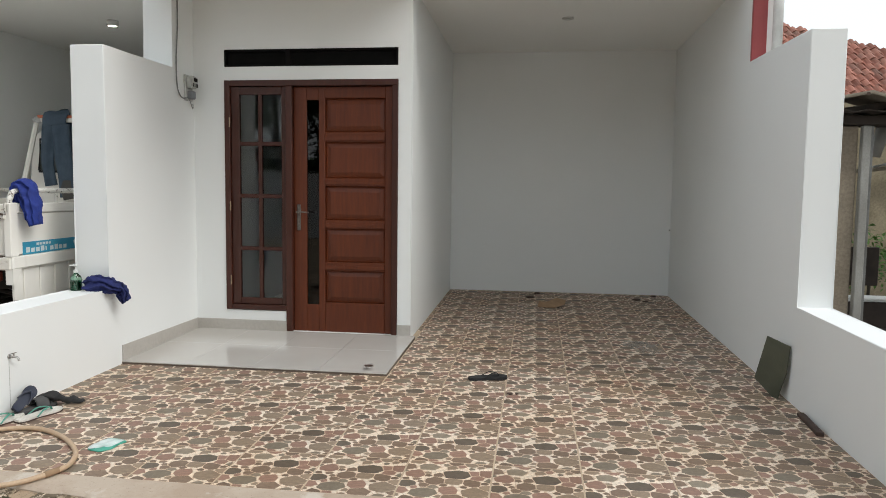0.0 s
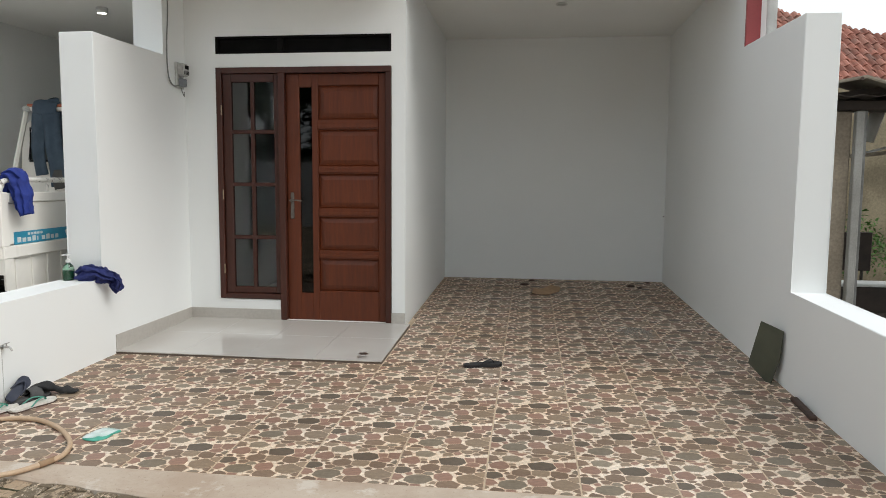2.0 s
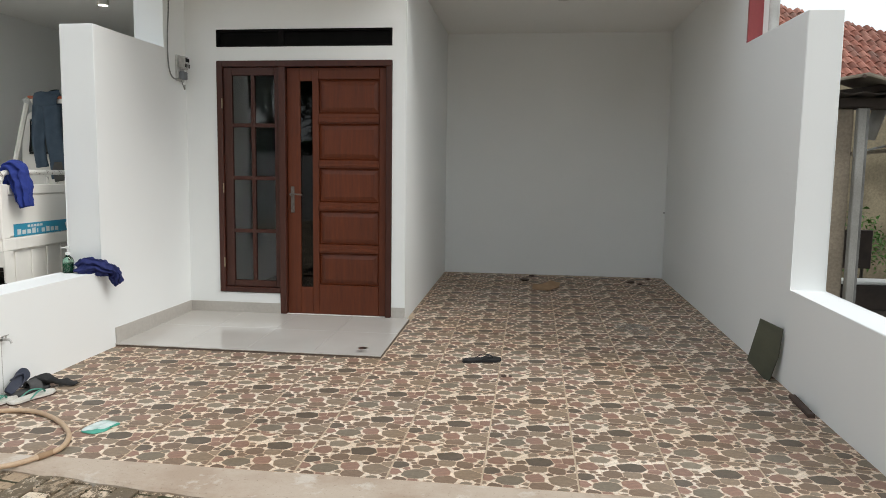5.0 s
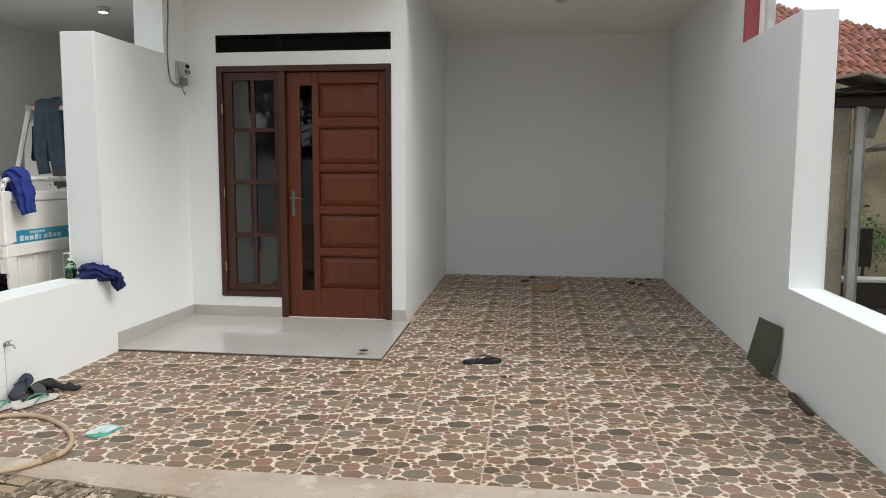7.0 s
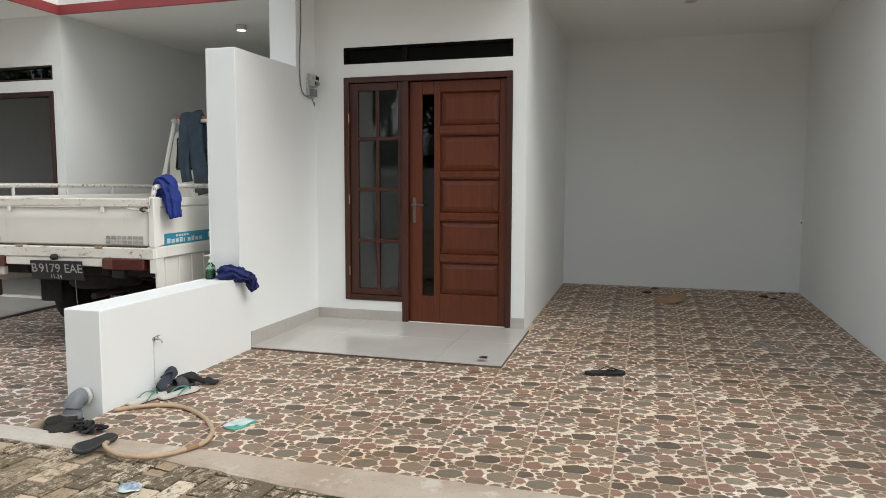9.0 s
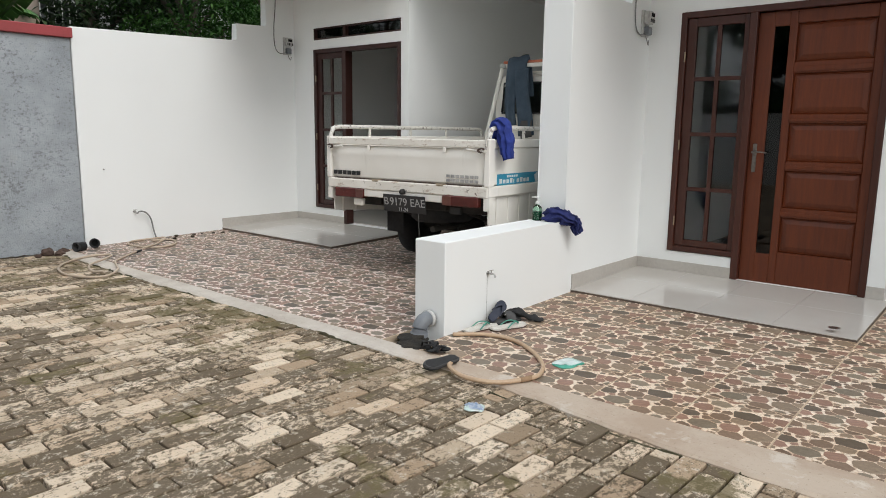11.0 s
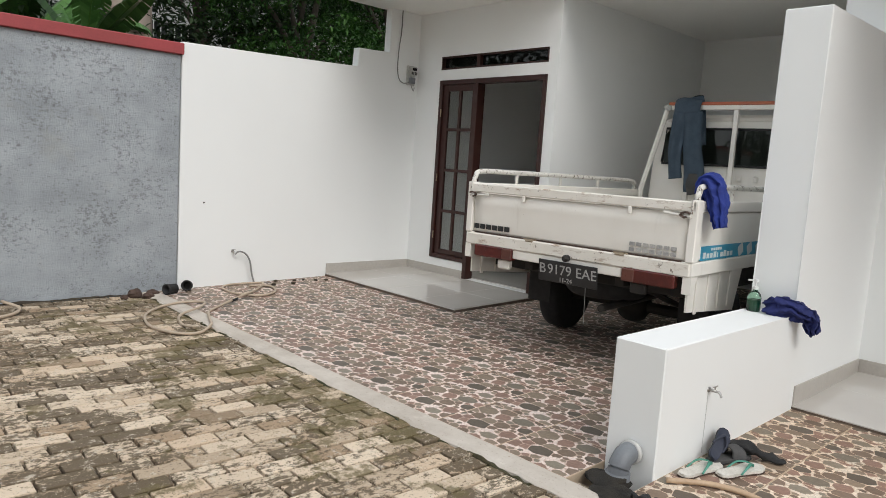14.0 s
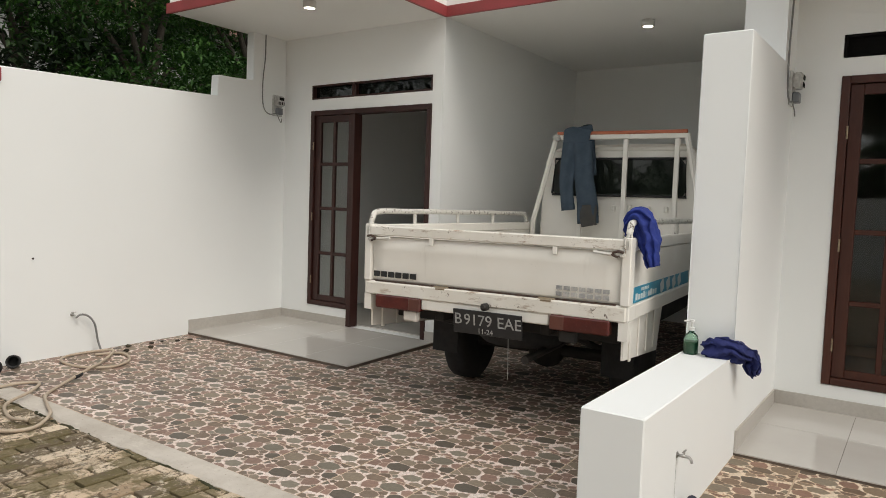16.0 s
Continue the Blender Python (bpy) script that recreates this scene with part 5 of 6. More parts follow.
def dust():
    """A pale smear of cement dust: a thin uneven skin on the tiles."""
    b = bmesh.new()
    bmesh.ops.create_circle(b, cap_ends=True, segments=40, radius=0.14)
    for v in b.verts:
        k = 1 + 0.35 * noise.noise(Vector((v.co.x * 9, v.co.y * 9, 2)))
        v.co = (v.co.x * k * 1.1, v.co.y * k * 0.9, 0.0025)
    moved(b, flat(0.84, 5.92, 0))
    return tagged(new("cement_smear", link_mesh("cement_smear", b, DUST)), "pale dried cement smear on the tiles", "stain")


def dust_mat():
    m = Nodes("dried_cement", 0.9)
    m.color((0.46, 0.43, 0.38))
    hole = m.ramp(m.noise(m.pos, 26.0, 8.0, 0.8), [(0.44, 0.0), (0.58, 0.75)])
    m.put(hole, m.b.inputs["Alpha"])
    return m.mat


DUST = dust_mat()
dust()


# ---- plants beyond the boundary wall ----
def leaf_cloud(name, centres, count, size, material, parent, seed, slim=0.45, droop=0.3):
    """Many small folded leaves scattered in clumps."""
    rng = np.random.default_rng(seed)
    verts, faces = [], []
    for c, r in centres:
        n = int(count * r ** 2)
        d = rng.normal(size=(n, 3))
        d /= np.linalg.norm(d, axis=1)[:, None]
        rad = r * (0.35 + 0.65 * rng.random(n) ** 0.45)
        pts = np.array(c) + d * rad[:, None] * np.array((1, 1, 0.8))
        for p in pts:
            a, tilt, s = rng.uniform(0, math.tau), rng.normal(-droop, 0.5), size * rng.uniform(0.6, 1.3)
            f = np.array((math.cos(a) * math.cos(tilt), math.sin(a) * math.cos(tilt), math.sin(tilt)))
            w = np.array((-math.sin(a), math.cos(a), rng.normal(0, 0.4))) * s * slim * 0.5
            k = len(verts)
            up = np.array((0, 0, 0.12 * s))
            verts += [p, p + f * s * 0.5 + w + up, p + f * s, p + f * s * 0.5 - w + up]
            faces += [(k, k + 1, k + 2), (k, k + 2, k + 3)]
    me = bpy.data.meshes.new(name)
    me.from_pydata([tuple(v) for v in verts], [], faces)
    me.materials.append(material)
    ob = new(name, me)
    ob.parent = parent
    return ob


def tree(x, y, h, r, seed, material, label, size=0.16, count=900, low=1.6, slim=0.45, clumps=16):
    t = thing("tree", label, "tree", pose(x, y, -0.3), "trees beyond the wall")
    rng = random.Random(seed)
    top = Vector((rng.uniform(-0.3, 0.3), rng.uniform(-0.3, 0.3), h))
    trunk = sweep(spline([(0, 0, 0), (0.08, 0.03, h * 0.3), (-0.04, 0.06, h * 0.6), tuple(top)], 5), lambda s: 0.13 * (1 - 0.75 * s), seg=9, rough=0.02, freq=5)
    centres = []
    for k in range(clumps):
        a = math.tau * k / clumps * 2.4 + rng.uniform(-0.4, 0.4)
        z = low + (h - low + 0.5) * (k + 0.5) / clumps
        rr = r * (0.35 + 0.65 * math.sin(math.pi * min(0.95, 0.2 + 0.75 * (k + 0.5) / clumps))) * rng.uniform(0.6, 1.0)
        c = Vector((math.cos(a) * rr, math.sin(a) * rr, z))
        sweep(spline([(0, 0, max(0.5, z - 0.9)), tuple(c * 0.5 + Vector((0, 0, z * 0.45))), tuple(c)], 4), lambda s: 0.045 * (1 - 0.8 * s), seg=6, bm=trunk)
        centres.append((tuple(c), rng.uniform(0.5, 0.85)))
    part("trunk", trunk, BARK, t, "", True)
    leaf_cloud("crown", centres, count, size, material, t, seed, slim)
    return t


DARKT = "dark broad-leaved tree behind the boundary wall"
GREENT = "feathery green tree behind the boundary wall"
tree(-11.4, 4.9, 4.6, 1.3, 1, LEAF, DARKT, 0.15, 1100, 1.2, 0.3)
tree(-9.9, 5.6, 4.2, 1.1, 2, FERN, GREENT, 0.085, 2600, 1.0, 0.35)
tree(-9.7, 7.0, 4.6, 1.1, 3, FERN, GREENT, 0.085, 2600, 1.0, 0.35)
tree(-11.8, 8.8, 5.6, 1.6, 4, LEAF, DARKT, 0.15, 1100, 1.2, 0.3)
tree(-13.2, 6.6, 6.0, 1.8, 5, LEAF, DARKT, 0.16, 1000, 1.0, 0.3)
tree(-13.5, 3.2, 5.2, 1.5, 6, LEAF, DARKT, 0.16, 1000, 1.0, 0.3)
tree(-12.6, 0.6, 5.0, 1.5, 7, LEAF, DARKT, 0.16, 1000, 1.0, 0.3)
tree(-10.2, 10.4, 5.2, 1.5, 8, LEAF, DARKT, 0.2, 620, 1.0, 0.3)
tree(-14.5, 10.0, 6.5, 2.0, 9, LEAF, DARKT, 0.24, 480, 1.0, 0.3)
tree(-10.9, 1.0, 4.4, 1.4, 10, LEAF, DARKT, 0.16, 1000, 0.8, 0.3)
SOUTHT = "dark tree standing across the lane"
tree(-8.0, -9.5, 5.6, 2.0, 21, LEAF, SOUTHT, 0.3, 620, 1.0, 0.4)
tree(-4.2, -9.0, 5.0, 1.8, 22, FERN, SOUTHT, 0.3, 620, 1.0, 0.4)
tree(-0.6, -9.6, 5.8, 2.0, 23, LEAF, SOUTHT, 0.3, 620, 1.0, 0.4)
tree(3.2, -9.2, 5.2, 1.8, 24, FERN, SOUTHT, 0.3, 620, 1.0, 0.4)

tree(-6.1, -10.8, 6.0, 2.0, 25, FERN, SOUTHT, 0.32, 620, 0.8, 0.4)
tree(-2.4, -10.6, 5.6, 2.0, 26, LEAF, SOUTHT, 0.32, 620, 0.8, 0.4)
tree(1.4, -10.8, 5.8, 2.0, 27, LEAF, SOUTHT, 0.32, 620, 0.8, 0.4)


def banana(x, y, h, seed):
    t = thing("banana_plant", "banana plant with broad torn green leaves behind the wall", "banana plant", pose(x, y, -0.3), "banana plants beyond the wall")
    rng = random.Random(seed)
    part("stem", sweep(spline([(0, 0, 0), (0.02, 0.02, h * 0.5), (0, 0, h)], 4), lambda s: 0.10 * (1 - 0.5 * s), seg=10), BANANA, t, "", True)
    for k in range(7):
        a = math.tau * k / 7 * 1.7 + rng.uniform(-0.3, 0.3)
        L, lift, arch = rng.uniform(0.45, 0.95), rng.uniform(0.7, 1.25), rng.uniform(0.15, 0.7)
        out, side = Vector((math.cos(a), math.sin(a), 0)), Vector((-math.sin(a), math.cos(a), 0))
        spine = [out * (L * s) + Vector((0, 0, h - 0.25 + lift * s - arch * s * s)) for s in (i / 20 for i in range(21))]
        b = bmesh.new()
        # each half of the blade is a row of ribbed strips, some torn apart
        for half in (-1, 1):
            for i in range(3, 20):
                s = i / 20
                w = 0.17 * math.sin(math.pi * min(1.0, 0.04 + (s - 0.1) * 1.05)) ** 0.55 * rng.uniform(0.97, 1.03)
                droop = rng.uniform(0.03, 0.05)
                gap = rng.choice((0.0, 0.0, 0.0, 0.0, 0.0, 0.25))
                p, q = spine[i], spine[i + 1]
                step = q - p
                tip = side * half * w + out * 0.05 + Vector((0, 0, 0.03 - droop))
                mid = side * half * w * 0.5 + out * 0.02 + Vector((0, 0, 0.045))
                ring = [p, p + mid + step * gap * 0.5, p + tip + step * gap, q + tip * 0.98 - step * gap * 0.3, q + mid * 1.02, q]
                v = [b.verts.new(c) for c in ring]
                b.faces.new((v[0], v[1], v[4], v[5]))
                b.faces.new((v[1], v[2], v[3], v[4]))
        leaf = part("leaf", b, BANANA, t)
        part("midrib", sweep(spine[:20], lambda s: 0.014 * (1 - 0.8 * s), seg=6), HEDGE, leaf, "pale leaf rib", True)


banana(-9.0, 1.75, 2.7, 1)
banana(-9.1, 2.75, 2.6, 2)
banana(-9.6, 0.6, 2.8, 3)
banana(-9.7, 2.2, 2.5, 4)

tk = thing("water_tank", "faded beige plastic water tank behind the boundary wall", "tank", pose(-10.5, 3.62, -0.3))
part("stand", box(-0.2, 0.2, -0.2, 0.2, 0.0, 2.85), STUCCO, tk, "rendered stand")
part("barrel", lathe([(0.22, 2.85), (0.26, 2.88), (0.27, 2.92), (0.25, 3.6), (0.2, 3.75), (0.06, 3.8)], 24), TANK, tk, "", True)
fh = thing("far_house", "pale far house with barred windows behind the plants", "house", pose(-18, 3.5, -0.3))
part("wall", box(-2, 2, -7, 9, 0, 5.2, 0.02), PALE, fh)
part("roof", moved(prism([(-2.6, 5.2), (2.6, 5.2), (0, 6.6)], -7.5, 9.5), SWAP_Y), TERRA, fh)
for y in (-3, 0, 3, 6):
    w = part("window", box(1.99, 2.02, y - 0.6, y + 0.6, 2.6, 4.0), DARKGLASS, fh)
    for k in range(9):
        part("bar", rod((2.05, y - 0.56 + k * 0.14, 2.6), (2.05, y - 0.56 + k * 0.14, 4.0), 0.012, 6), PVCW, w)


# ---- the neighbour on the far side of the right-hand wall ----
nb = thing("neighbour_house", "old brown rendered house with a terracotta tile roof", "house", pose(0, 0, -0.3))
part("wall", box(2.0, 2.865, 6.98, 7.15, 0, 2.17, 0.01), STUCCO, nb, "stained brown rendered wall")
part("far_wall", box(2.9, 9.0, 11.5, 11.7, 0, 3.0, 0.01), STUCCOY, nb, "stained ochre wall")
part("beam", box(1.95, 8.0, 6.92, 7.2, 2.175, 2.262, 0.01), DARKWOOD, nb)
part("post", box(2.885, 2.955, 6.93, 7.0, 0, 2.17, 0.006), POSTGREY, nb, "weathered grey timber post")
part("post_edge", box(2.957, 2.985, 6.95, 7.0, 0, 2.17, 0.004), ZINC, nb, "thin metal strip beside the post")
eave = prism([(1.85, 2.275), (2.83, 2.445), (3.12, 2.355), (4.6, 2.30), (4.6, 2.288), (3.12, 2.341), (2.83, 2.43), (1.85, 2.26)], -7.30, -6.66)
part("eave_sheet", moved(eave, Matrix.Rotation(radians(90), 4, "X")), EAVE, nb, "weathered fibre-cement eave sheet")
part("eave_edge", sweep([Vector((1.85, 6.67, 2.262)), Vector((2.83, 6.67, 2.43)), Vector((3.12, 6.67, 2.341)), Vector((4.6, 6.67, 2.288))], 0.009, 0.014, 6), EAVE, nb)
part("rust_stain", rod((2.79, 6.659, 2.415), (2.79, 6.655, 2.415), 0.016, 10), RUST, nb)
part("rafter", moved(box(-0.6, 0.9, -0.03, 0.03, -0.03, 0.03, 0.004), pose(2.75, 6.90, 2.30, 0, -8, 0)), DARKWOOD, nb)
part("hanging_gutter", moved(lathe([(0.055, -0.15), (0.06, 0.0), (0.07, 0.16)], 14), pose(3.50, 8.0, 2.10, 0, 14, 0)), PVCW, nb, "pale broken gutter pipe", True)
part("cross_bar", moved(box(-0.15, 1.2, -0.025, 0.025, -0.02, 0.02, 0.004), pose(3.45, 8.02, 1.815, 0, -6, 0)), EAVE, nb)
part("cross_bar", moved(box(-0.1, 0.8, -0.02, 0.02, -0.012, 0.012, 0.004), pose(3.60, 8.1, 1.87, 0, -14, 0)), PVCW, nb)
b = bmesh.new()
n = 90
rows = []
for y, z in ((6.72, 2.275), (8.6, 2.35)):
    rows.append([b.verts.new((1.9 + 6.0 * k / n, y, z + 0.012 * math.sin(k * 1.9))) for k in range(n + 1)])
for k in range(n):
    b.faces.new((rows[0][k], rows[0][k + 1], rows[1][k + 1], rows[1][k]))
ext = bmesh.ops.extrude_face_region(b, geom=b.faces[:])
bmesh.ops.translate(b, verts=[v for v in ext["geom"] if isinstance(v, bmesh.types.BMVert)], vec=(0, 0, 0.006))
part("awning_sheet", b, DARKWOOD, nb, "dark corrugated awning")
part("house_wall", box(2.6, 9.0, 15.2, 18.0, 0, 3.3, 0.02), STUCCOY, nb)
b = bmesh.new()
for f in (((0.5, 14.6, 3.3), (10.4, 14.6, 3.3), (5.2, 18.0, 5.7), (0.5, 18.0, 5.7)), ((10.4, 14.6, 3.3), (10.4, 21.4, 3.3), (5.2, 18.0, 5.7)), ((0.5, 14.6, 3.22), (10.4, 14.6, 3.22), (10.4, 21.4, 3.22), (0.5, 21.4, 3.22))):
    b.faces.new([b.verts.new(p) for p in f])
roof = part("roof", b, DARKWOOD, nb, "terracotta pantile roof")
tm = bmesh.new()
prof = [(-0.09, 0.0), (-0.06, 0.030), (-0.025, 0.046), (0.02, 0.026), (0.05, -0.012), (0.09, 0.004)]
rows = [[tm.verts.new((x, y, z + lift)) for x, z in prof] for y, lift in ((-0.13, 0.04), (0.13, 0.012))]
rows.append([tm.verts.new((x, -0.13, z + 0.015)) for x, z in prof])
for k in range(len(prof) - 1):
    tm.faces.new((rows[0][k], rows[0][k + 1], rows[1][k + 1], rows[1][k]))
    tm.faces.new((rows[2][k], rows[2][k + 1], rows[0][k + 1], rows[0][k]))
tile_me = link_mesh("roof_tile", tm, TERRA)
pitch = math.atan2(2.4, 3.4)
for row in range(17):
    y = 14.62 + row * 0.2
    z = 3.3 + (y - 14.6) * (2.4 / 3.4)
    for k in range(22):
        x = 4.6 + k * 0.168 + (0.02 if row % 2 else 0.0)
        if x > 10.3 - (y - 14.6) * 1.53:
            continue
        ob = new("roof_tile", tile_me)
        ob.parent = roof
        ob.matrix_local = Matrix.Translation((x, y, z + 0.02 + 0.006 * math.sin(k * 7.3 + row * 3.1))) @ pose(0, 0, 0, math.degrees(pitch) + 3, 0, 1.5 * math.sin(k * 3.7 + row))
gp = thing("garden_bench_wall", "low dark garden ledge with a pale top behind the neighbour's post", "ledge", pose(3.6, 9.0, -0.3))
part("ledge", box(-0.2, 3.0, -0.12, 0.12, 0.0, 0.30, 0.01), DARKWOOD, gp)
part("pale_top", box(-0.22, 3.0, -0.14, 0.14, 0.302, 0.345, 0.008), PVCW, gp)
part("board", box(-0.1, 0.35, -0.18, -0.125, 0.5, 0.95, 0.006), DARKWOOD, gp)
part("leg", box(0.1, 0.16, -0.139, -0.10, 0.346, 0.52, 0.004), DARKWOOD, gp)
bush = thing("garden_bush", "light green leafy garden bush by the neighbour's wall", "bush", pose(4.2, 9.7, -0.3))
part("stems", sweep(spline([(0, 0, 0), (0.05, 0, 0.4), (0, 0.05, 0.9)], 4), 0.02, seg=6), BARK, bush)
leaf_cloud("foliage", [((0.0, 0.0, 0.75), 0.35), ((-0.2, 0.1, 0.5), 0.3), ((0.3, 0.0, 0.6), 0.35), ((0.0, 0.1, 1.0), 0.25), ((0.5, 0.1, 0.8), 0.3)], 1500, 0.07, HEDGE, bush, 41)
vine = thing("climbing_plant", "thin climbing plant on the ochre wall", "plant", pose(3.95, 11.35, -0.3))
part("stem", sweep(spline([(0, 0, 0), (0.06, 0.05, 0.7), (-0.05, 0.02, 1.4), (0.08, 0.05, 2.1)], 5), 0.012, seg=6), BARK, vine)
leaf_cloud("foliage", [((0.0, 0.0, 1.1), 0.35), ((0.1, 0.0, 1.6), 0.3), ((-0.1, 0, 0.7), 0.35)], 260, 0.1, LEAF, vine, 42)

# ---- floor tiles of the carports ----
SLOPE = math.degrees(math.atan(0.0175))


TILE = 0.4


def clipped(poly, nx, ny, d):
    """The part of a convex outline with x * nx + y * ny <= d."""
    out = []
    for p, q in zip(poly, poly[1:] + poly[:1]):
        a, b = p[0] * nx + p[1] * ny - d, q[0] * nx + q[1] * ny - d
        if a <= 0:
            out.append(p)
        if (a < 0) != (b < 0) and a != b:
            t = a / (a - b)
            out.append((p[0] + (q[0] - p[0]) * t, p[1] + (q[1] - p[1]) * t))
    return out


def tile_print():
    """The pattern that every tile repeats: large stones, smaller ones between them, pebbles in the rest."""
    rng = random.Random(12)
    DARK, PINK, GREY, TAN, BROWN = 2, 3, 4, 5, 6
    seeds = [(0.245, 0.27, 0.056, DARK), (0.318, 0.288, 0.030, PINK), (0.372, 0.29, 0.034, PINK), (0.34, 0.24, 0.030, PINK), (0.012, 0.325, 0.036, BROWN), (0.055, 0.25, 0.040, PINK), (0.12, 0.07, 0.052, GREY), (0.222, 0.10, 0.044, PINK), (0.335, 0.09, 0.052, TAN), (0.032, 0.15, 0.036, DARK), (0.235, 0.192, 0.038, TAN), (0.315, 0.188, 0.036, BROWN), (0.15, 0.19, 0.042, BROWN), (0.115, 0.335, 0.042, GREY), (0.245, 0.032, 0.042, BROWN)]
    for r, tries in ((0.029, 200), (0.022, 400), (0.015, 500)):
        for k in range(tries):
            x, y, q = rng.uniform(0, TILE), rng.uniform(0, TILE), r * rng.uniform(0.88, 1.15)
            if all(math.hypot((x - c[0]) * 0.88, (y - c[1]) * 1.08) > 0.93 * (q + c[2]) for c in seeds):
                seeds.append((x, y, q, rng.choice((GREY, TAN, BROWN, BROWN, PINK, GREY))))
    stones = []
    for a in seeds:
        n = rng.choice((5, 5, 6))
        turn = rng.uniform(0, 1)
        poly = [(a[0] + a[2] * q * math.cos(math.tau * (k + turn) / n) / 0.88, a[1] + a[2] * q * math.sin(math.tau * (k + turn) / n) / 1.08) for k, q in ((k, rng.uniform(0.86, 1.5)) for k in range(n))]
        for b in seeds:
            if b is not a and len(poly) > 2:
                dx, dy = (b[0] - a[0]) * 0.88 ** 2, (b[1] - a[1]) * 1.08 ** 2
                mid = (dx * (b[0] - a[0]) + dy * (b[1] - a[1]) + a[2] ** 2 - b[2] ** 2) / 2
                poly = clipped(poly, dx, dy, mid - 0.0021 * math.hypot(dx, dy) + dx * a[0] + dy * a[1])
        # corners cut off a little
        if len(poly) > 2:
            worn = []
            for p, q in zip(poly, poly[1:] + poly[:1]):
                worn += [(p[0] + (q[0] - p[0]) * w, p[1] + (q[1] - p[1]) * w) for w in (0.06, 0.94)]
            stones.append((worn, a))

    def nearest_side(poly, x, y):
        best = (-1.0, 0.0, 0.0, 0.0)
        for p, q in zip(poly, poly[1:] + poly[:1]):
            nx, ny = q[1] - p[1], p[0] - q[0]
            l = math.hypot(nx, ny)
            if l > 1e-6:
                best = max(best, ((nx * (x - p[0]) + ny * (y - p[1])) / l, nx / l, ny / l, (nx * p[0] + ny * p[1]) / l))
        return best

    pebbles = []
    for k in range(5000):
        x, y, q = rng.uniform(0, TILE), rng.uniform(0, TILE), rng.uniform(0.0068, 0.0098)
        if all(math.hypot(x - c[0], y - c[1]) > 0.86 * (q + c[2]) for c in pebbles):
            if all(math.hypot(x - a[0], y - a[1]) > 2.2 * a[2] or nearest_side(poly, x, y)[0] > 0.004 for poly, a in stones):
                pebbles.append((x, y, q))
    cells = [(poly, a[3]) for poly, a in stones]
    for a in pebbles:
        poly = [(a[0] + 1.5 * a[2] * math.cos(math.tau * k / 7), a[1] + 1.5 * a[2] * math.sin(math.tau * k / 7)) for k in range(7)]
        for b in pebbles:
            dx, dy = b[0] - a[0], b[1] - a[1]
            far = dx * dx + dy * dy
            if 0 < far < 0.0016 and len(poly) > 2:
                poly = clipped(poly, dx, dy, (far + a[2] ** 2 - b[2] ** 2) / 2 - 0.0009 * math.sqrt(far) + dx * a[0] + dy * a[1])
        for stone, c in stones:
            if math.hypot(a[0] - c[0], a[1] - c[1]) < 2.4 * c[2] + 0.02 and len(poly) > 2:
                gone, nx, ny, d = nearest_side(stone, a[0], a[1])
                poly = clipped(poly, -nx, -ny, -d - 0.0012)
        if len(poly) > 2:
            cells.append((poly, 1))
    return cells


TILE_PRINT = tile_print()


def tile_mesh(x0, x1, y0, y1, turned, materials):
    """A tile, or the cut part of one, with its stones standing a millimetre proud."""
    cx, cy = (x0 + x1) / 2, (y0 + y1) / 2
    g = 0.0035
    b = box(x0 - cx + g, x1 - cx - g, y0 - cy + g, y1 - cy - g, -0.008, -0.0013, 0.0008)
    for poly, kind in TILE_PRINT:
        if turned:
            poly = [(TILE - x, TILE - y) for x, y in poly]
        for nx, ny, d in ((1, 0, x1 - g - 0.0005), (-1, 0, -x0 - g - 0.0005), (0, 1, y1 - g - 0.0005), (0, -1, -y0 - g - 0.0005)):
            poly = clipped(poly, nx, ny, d) if len(poly) > 2 else []
        if len(poly) < 3:
            continue
        mx, my = sum(p[0] for p in poly) / len(poly), sum(p[1] for p in poly) / len(poly)
        size = sum(math.hypot(p[0] - mx, p[1] - my) for p in poly) / len(poly)
        if size < 0.003:
            continue
        k = 1 - 0.0016 / size if size > 0.006 else 0.8
        low = [b.verts.new((x - cx, y - cy, -0.0015)) for x, y in poly]
        top = [b.verts.new((mx + (x - mx) * k - cx, my + (y - my) * k - cy, 0.0)) for x, y in poly]
        faces = [b.faces.new(top)] + [b.faces.new((low[i], low[(i + 1) % len(low)], top[(i + 1) % len(low)], top[i])) for i in range(len(low))]
        for f in faces:
            f.material_index = kind
    me = link_mesh("tile", b, materials[0])
    for mat_ in materials[1:]:
        me.materials.append(mat_)
    return me


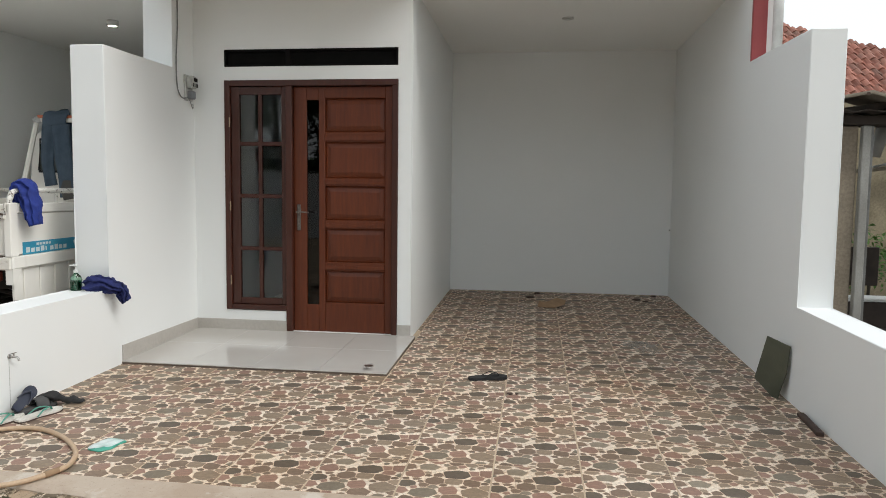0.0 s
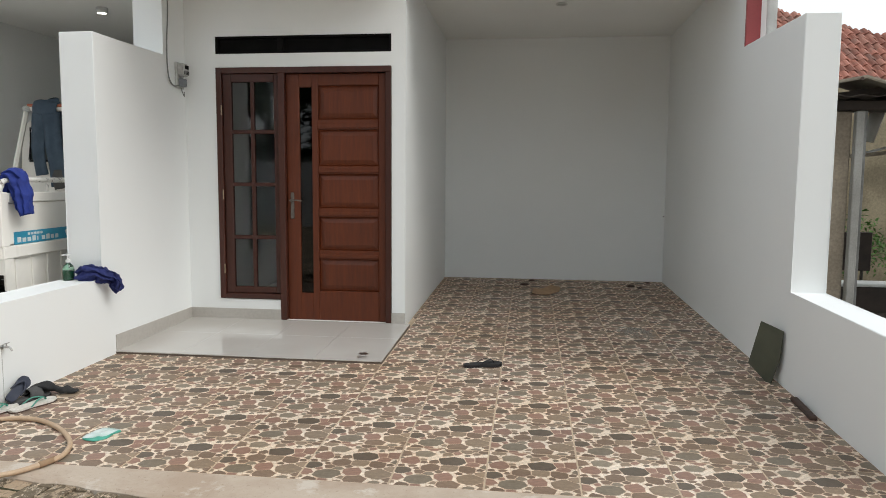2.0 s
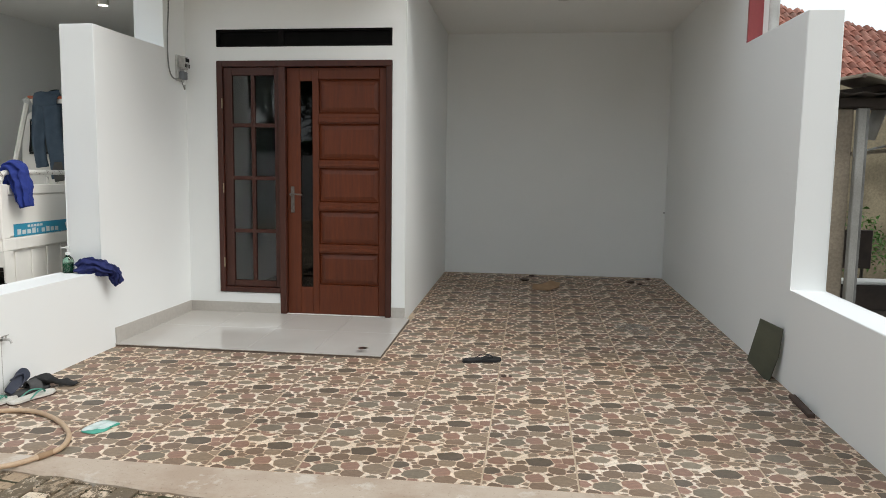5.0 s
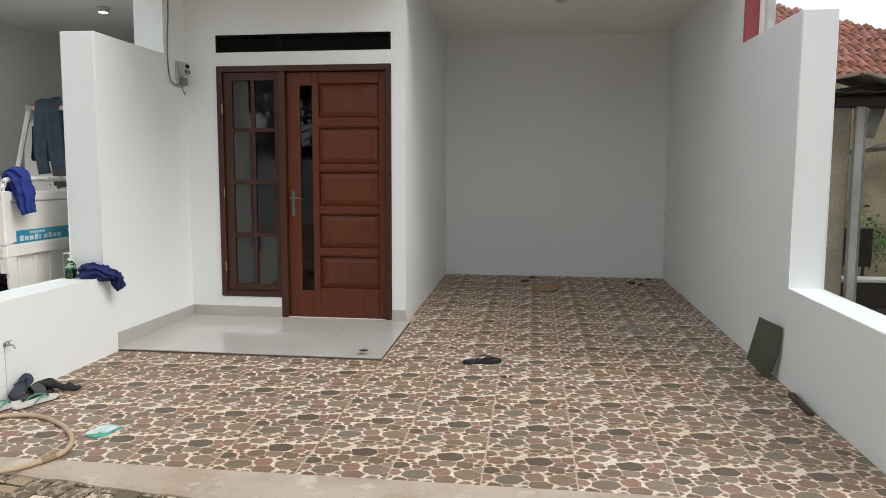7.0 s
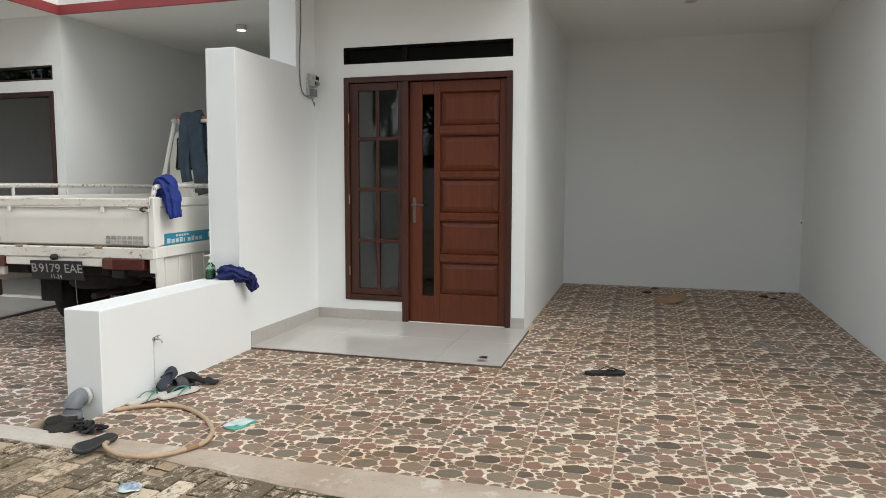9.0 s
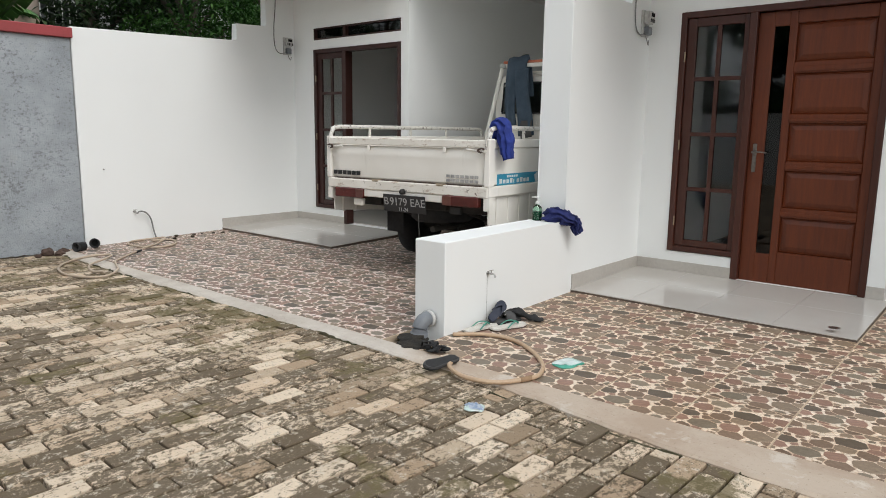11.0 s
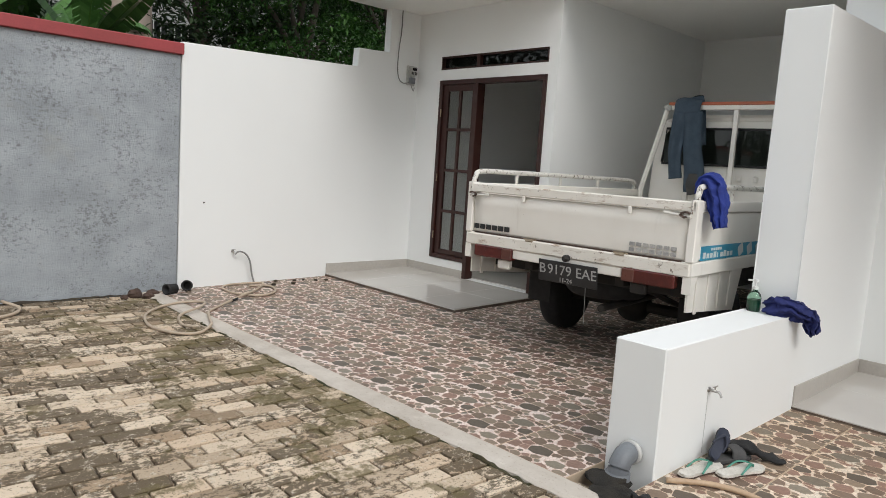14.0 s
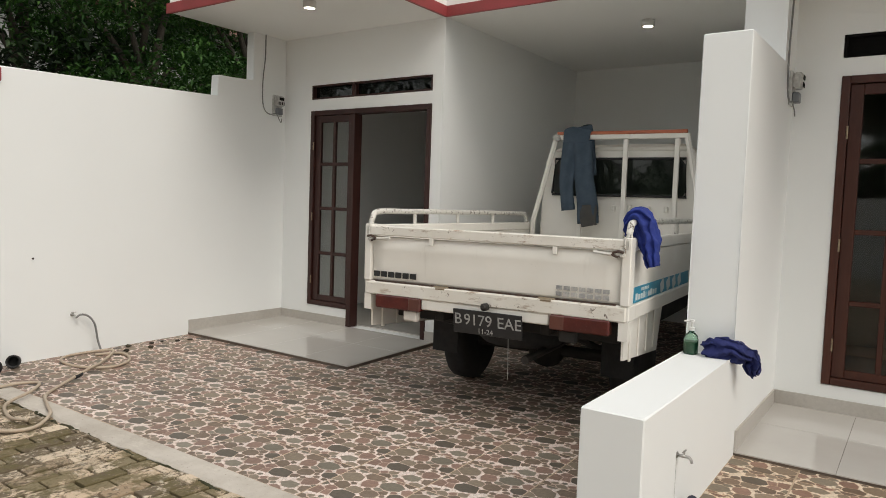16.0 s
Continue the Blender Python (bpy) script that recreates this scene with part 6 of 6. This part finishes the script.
def carport_floor(num, west, east, porch_edge, materials, joint):
    y0, y1 = 2.925, BACK
    b = prism([(west, y0), (east, y0), (east, y1), (west, y1)], -0.3, 0.0)
    for v in b.verts:
        if v.co.z > -0.1:
            v.co.z = floor_z(v.co.y) - 0.003
    fl = structure(f"floor_{num}", b, GROUT, "stone-patterned ceramic carport floor")
    meshes = {}
    house = -1.03 + (UNIT if num == 2 else 0.0)
    for i in range(-20, 20):
        for k in range(15):
            gx, gy = joint + TILE * i, y0 + TILE * k
            a, c, d, e = max(gx, west), min(gx + TILE, east), gy, min(gy + TILE, y1)
            pieces = [(a, c, d, e)]
            if d < 4.69 < e and a < porch_edge:
                pieces = [(a, c, d, 4.688), (max(a, porch_edge + 0.001), c, 4.69, e)]
            elif d >= 4.69 and a < porch_edge and d < FACADE:
                pieces = [(porch_edge + 0.001, c, d, e)]
            elif d >= FACADE and a < house:
                pieces = [(house + 0.001, c, d, e)]
            for a, c, d, e in pieces:
                if c - a < 0.03 or e - d < 0.03:
                    continue
                key = tuple(round(q, 3) for q in (a - gx, c - gx, d - gy, e - gy))
                if key not in meshes:
                    meshes[key] = tile_mesh(*key, num == 2, materials)
                ob = new("tile", meshes[key])
                ob.parent = fl
                yc = (d + e) / 2
                ob.location = ((a + c) / 2, yc, floor_z(yc))
                ob.rotation_euler = (radians(SLOPE), 0, 0)


carport_floor(1, -2.905, 1.535, -0.99, PRINT_A, -0.185)
carport_floor(2, -7.65, -3.15, -5.665, PRINT_B, -3.55)


# ---- paving blocks ----
def paving():
    base = structure("pavement", box(-7.65, 8.0, -7.0, 2.72, -0.29, PAVE - 0.026), SOIL, "old concrete block paving with mossy joints")
    L, Wd, g = 0.213, 0.106, 0.0115
    me = link_mesh("paver", box(-Wd / 2 + g / 2, Wd / 2 - g / 2, -L / 2 + g / 2, L / 2 - g / 2, -0.05, 0.0, 0.003), PAVER)
    verts, faces = [], []
    rng = random.Random(4)
    turn = Matrix.Rotation(radians(-2.0), 4, "Z")
    count = 0
    for i in range(-75, 60):
        for k in range(-40, 22):
            c = turn @ Vector((i * Wd, k * L + (L / 2 if i % 2 else 0.0), 0))
            if not (-7.60 < c.x < 6.0 and -6.9 < c.y < 2.885):
                continue
            z = PAVE + rng.uniform(-0.004, 0.003) + 0.006 * noise.noise(Vector((c.x * 0.8, c.y * 0.8, 0)))
            m = Matrix.Translation((c.x, c.y, z)) @ turn @ pose(0, 0, 0, rng.uniform(-1, 1), rng.uniform(-1.2, 1.2), rng.uniform(-1, 1))
            if -3.7 < c.x < -1.2 and 0.3 < c.y < 2.80 and count < 300:
                ob = new("paver", me)
                ob.parent = base
                ob.matrix_local = m
                count += 1
            else:
                n = len(verts)
                verts.extend(m @ v.co for v in me.vertices)
                faces.extend([n + q for q in p.vertices] for p in me.polygons)
    rest = bpy.data.meshes.new("pavers")
    rest.from_pydata(verts, [], faces)
    rest.materials.append(PAVER_REST)
    ob = new("pavers", rest)
    ob.parent = base
    ob["kind"] = "stuff"


paving()
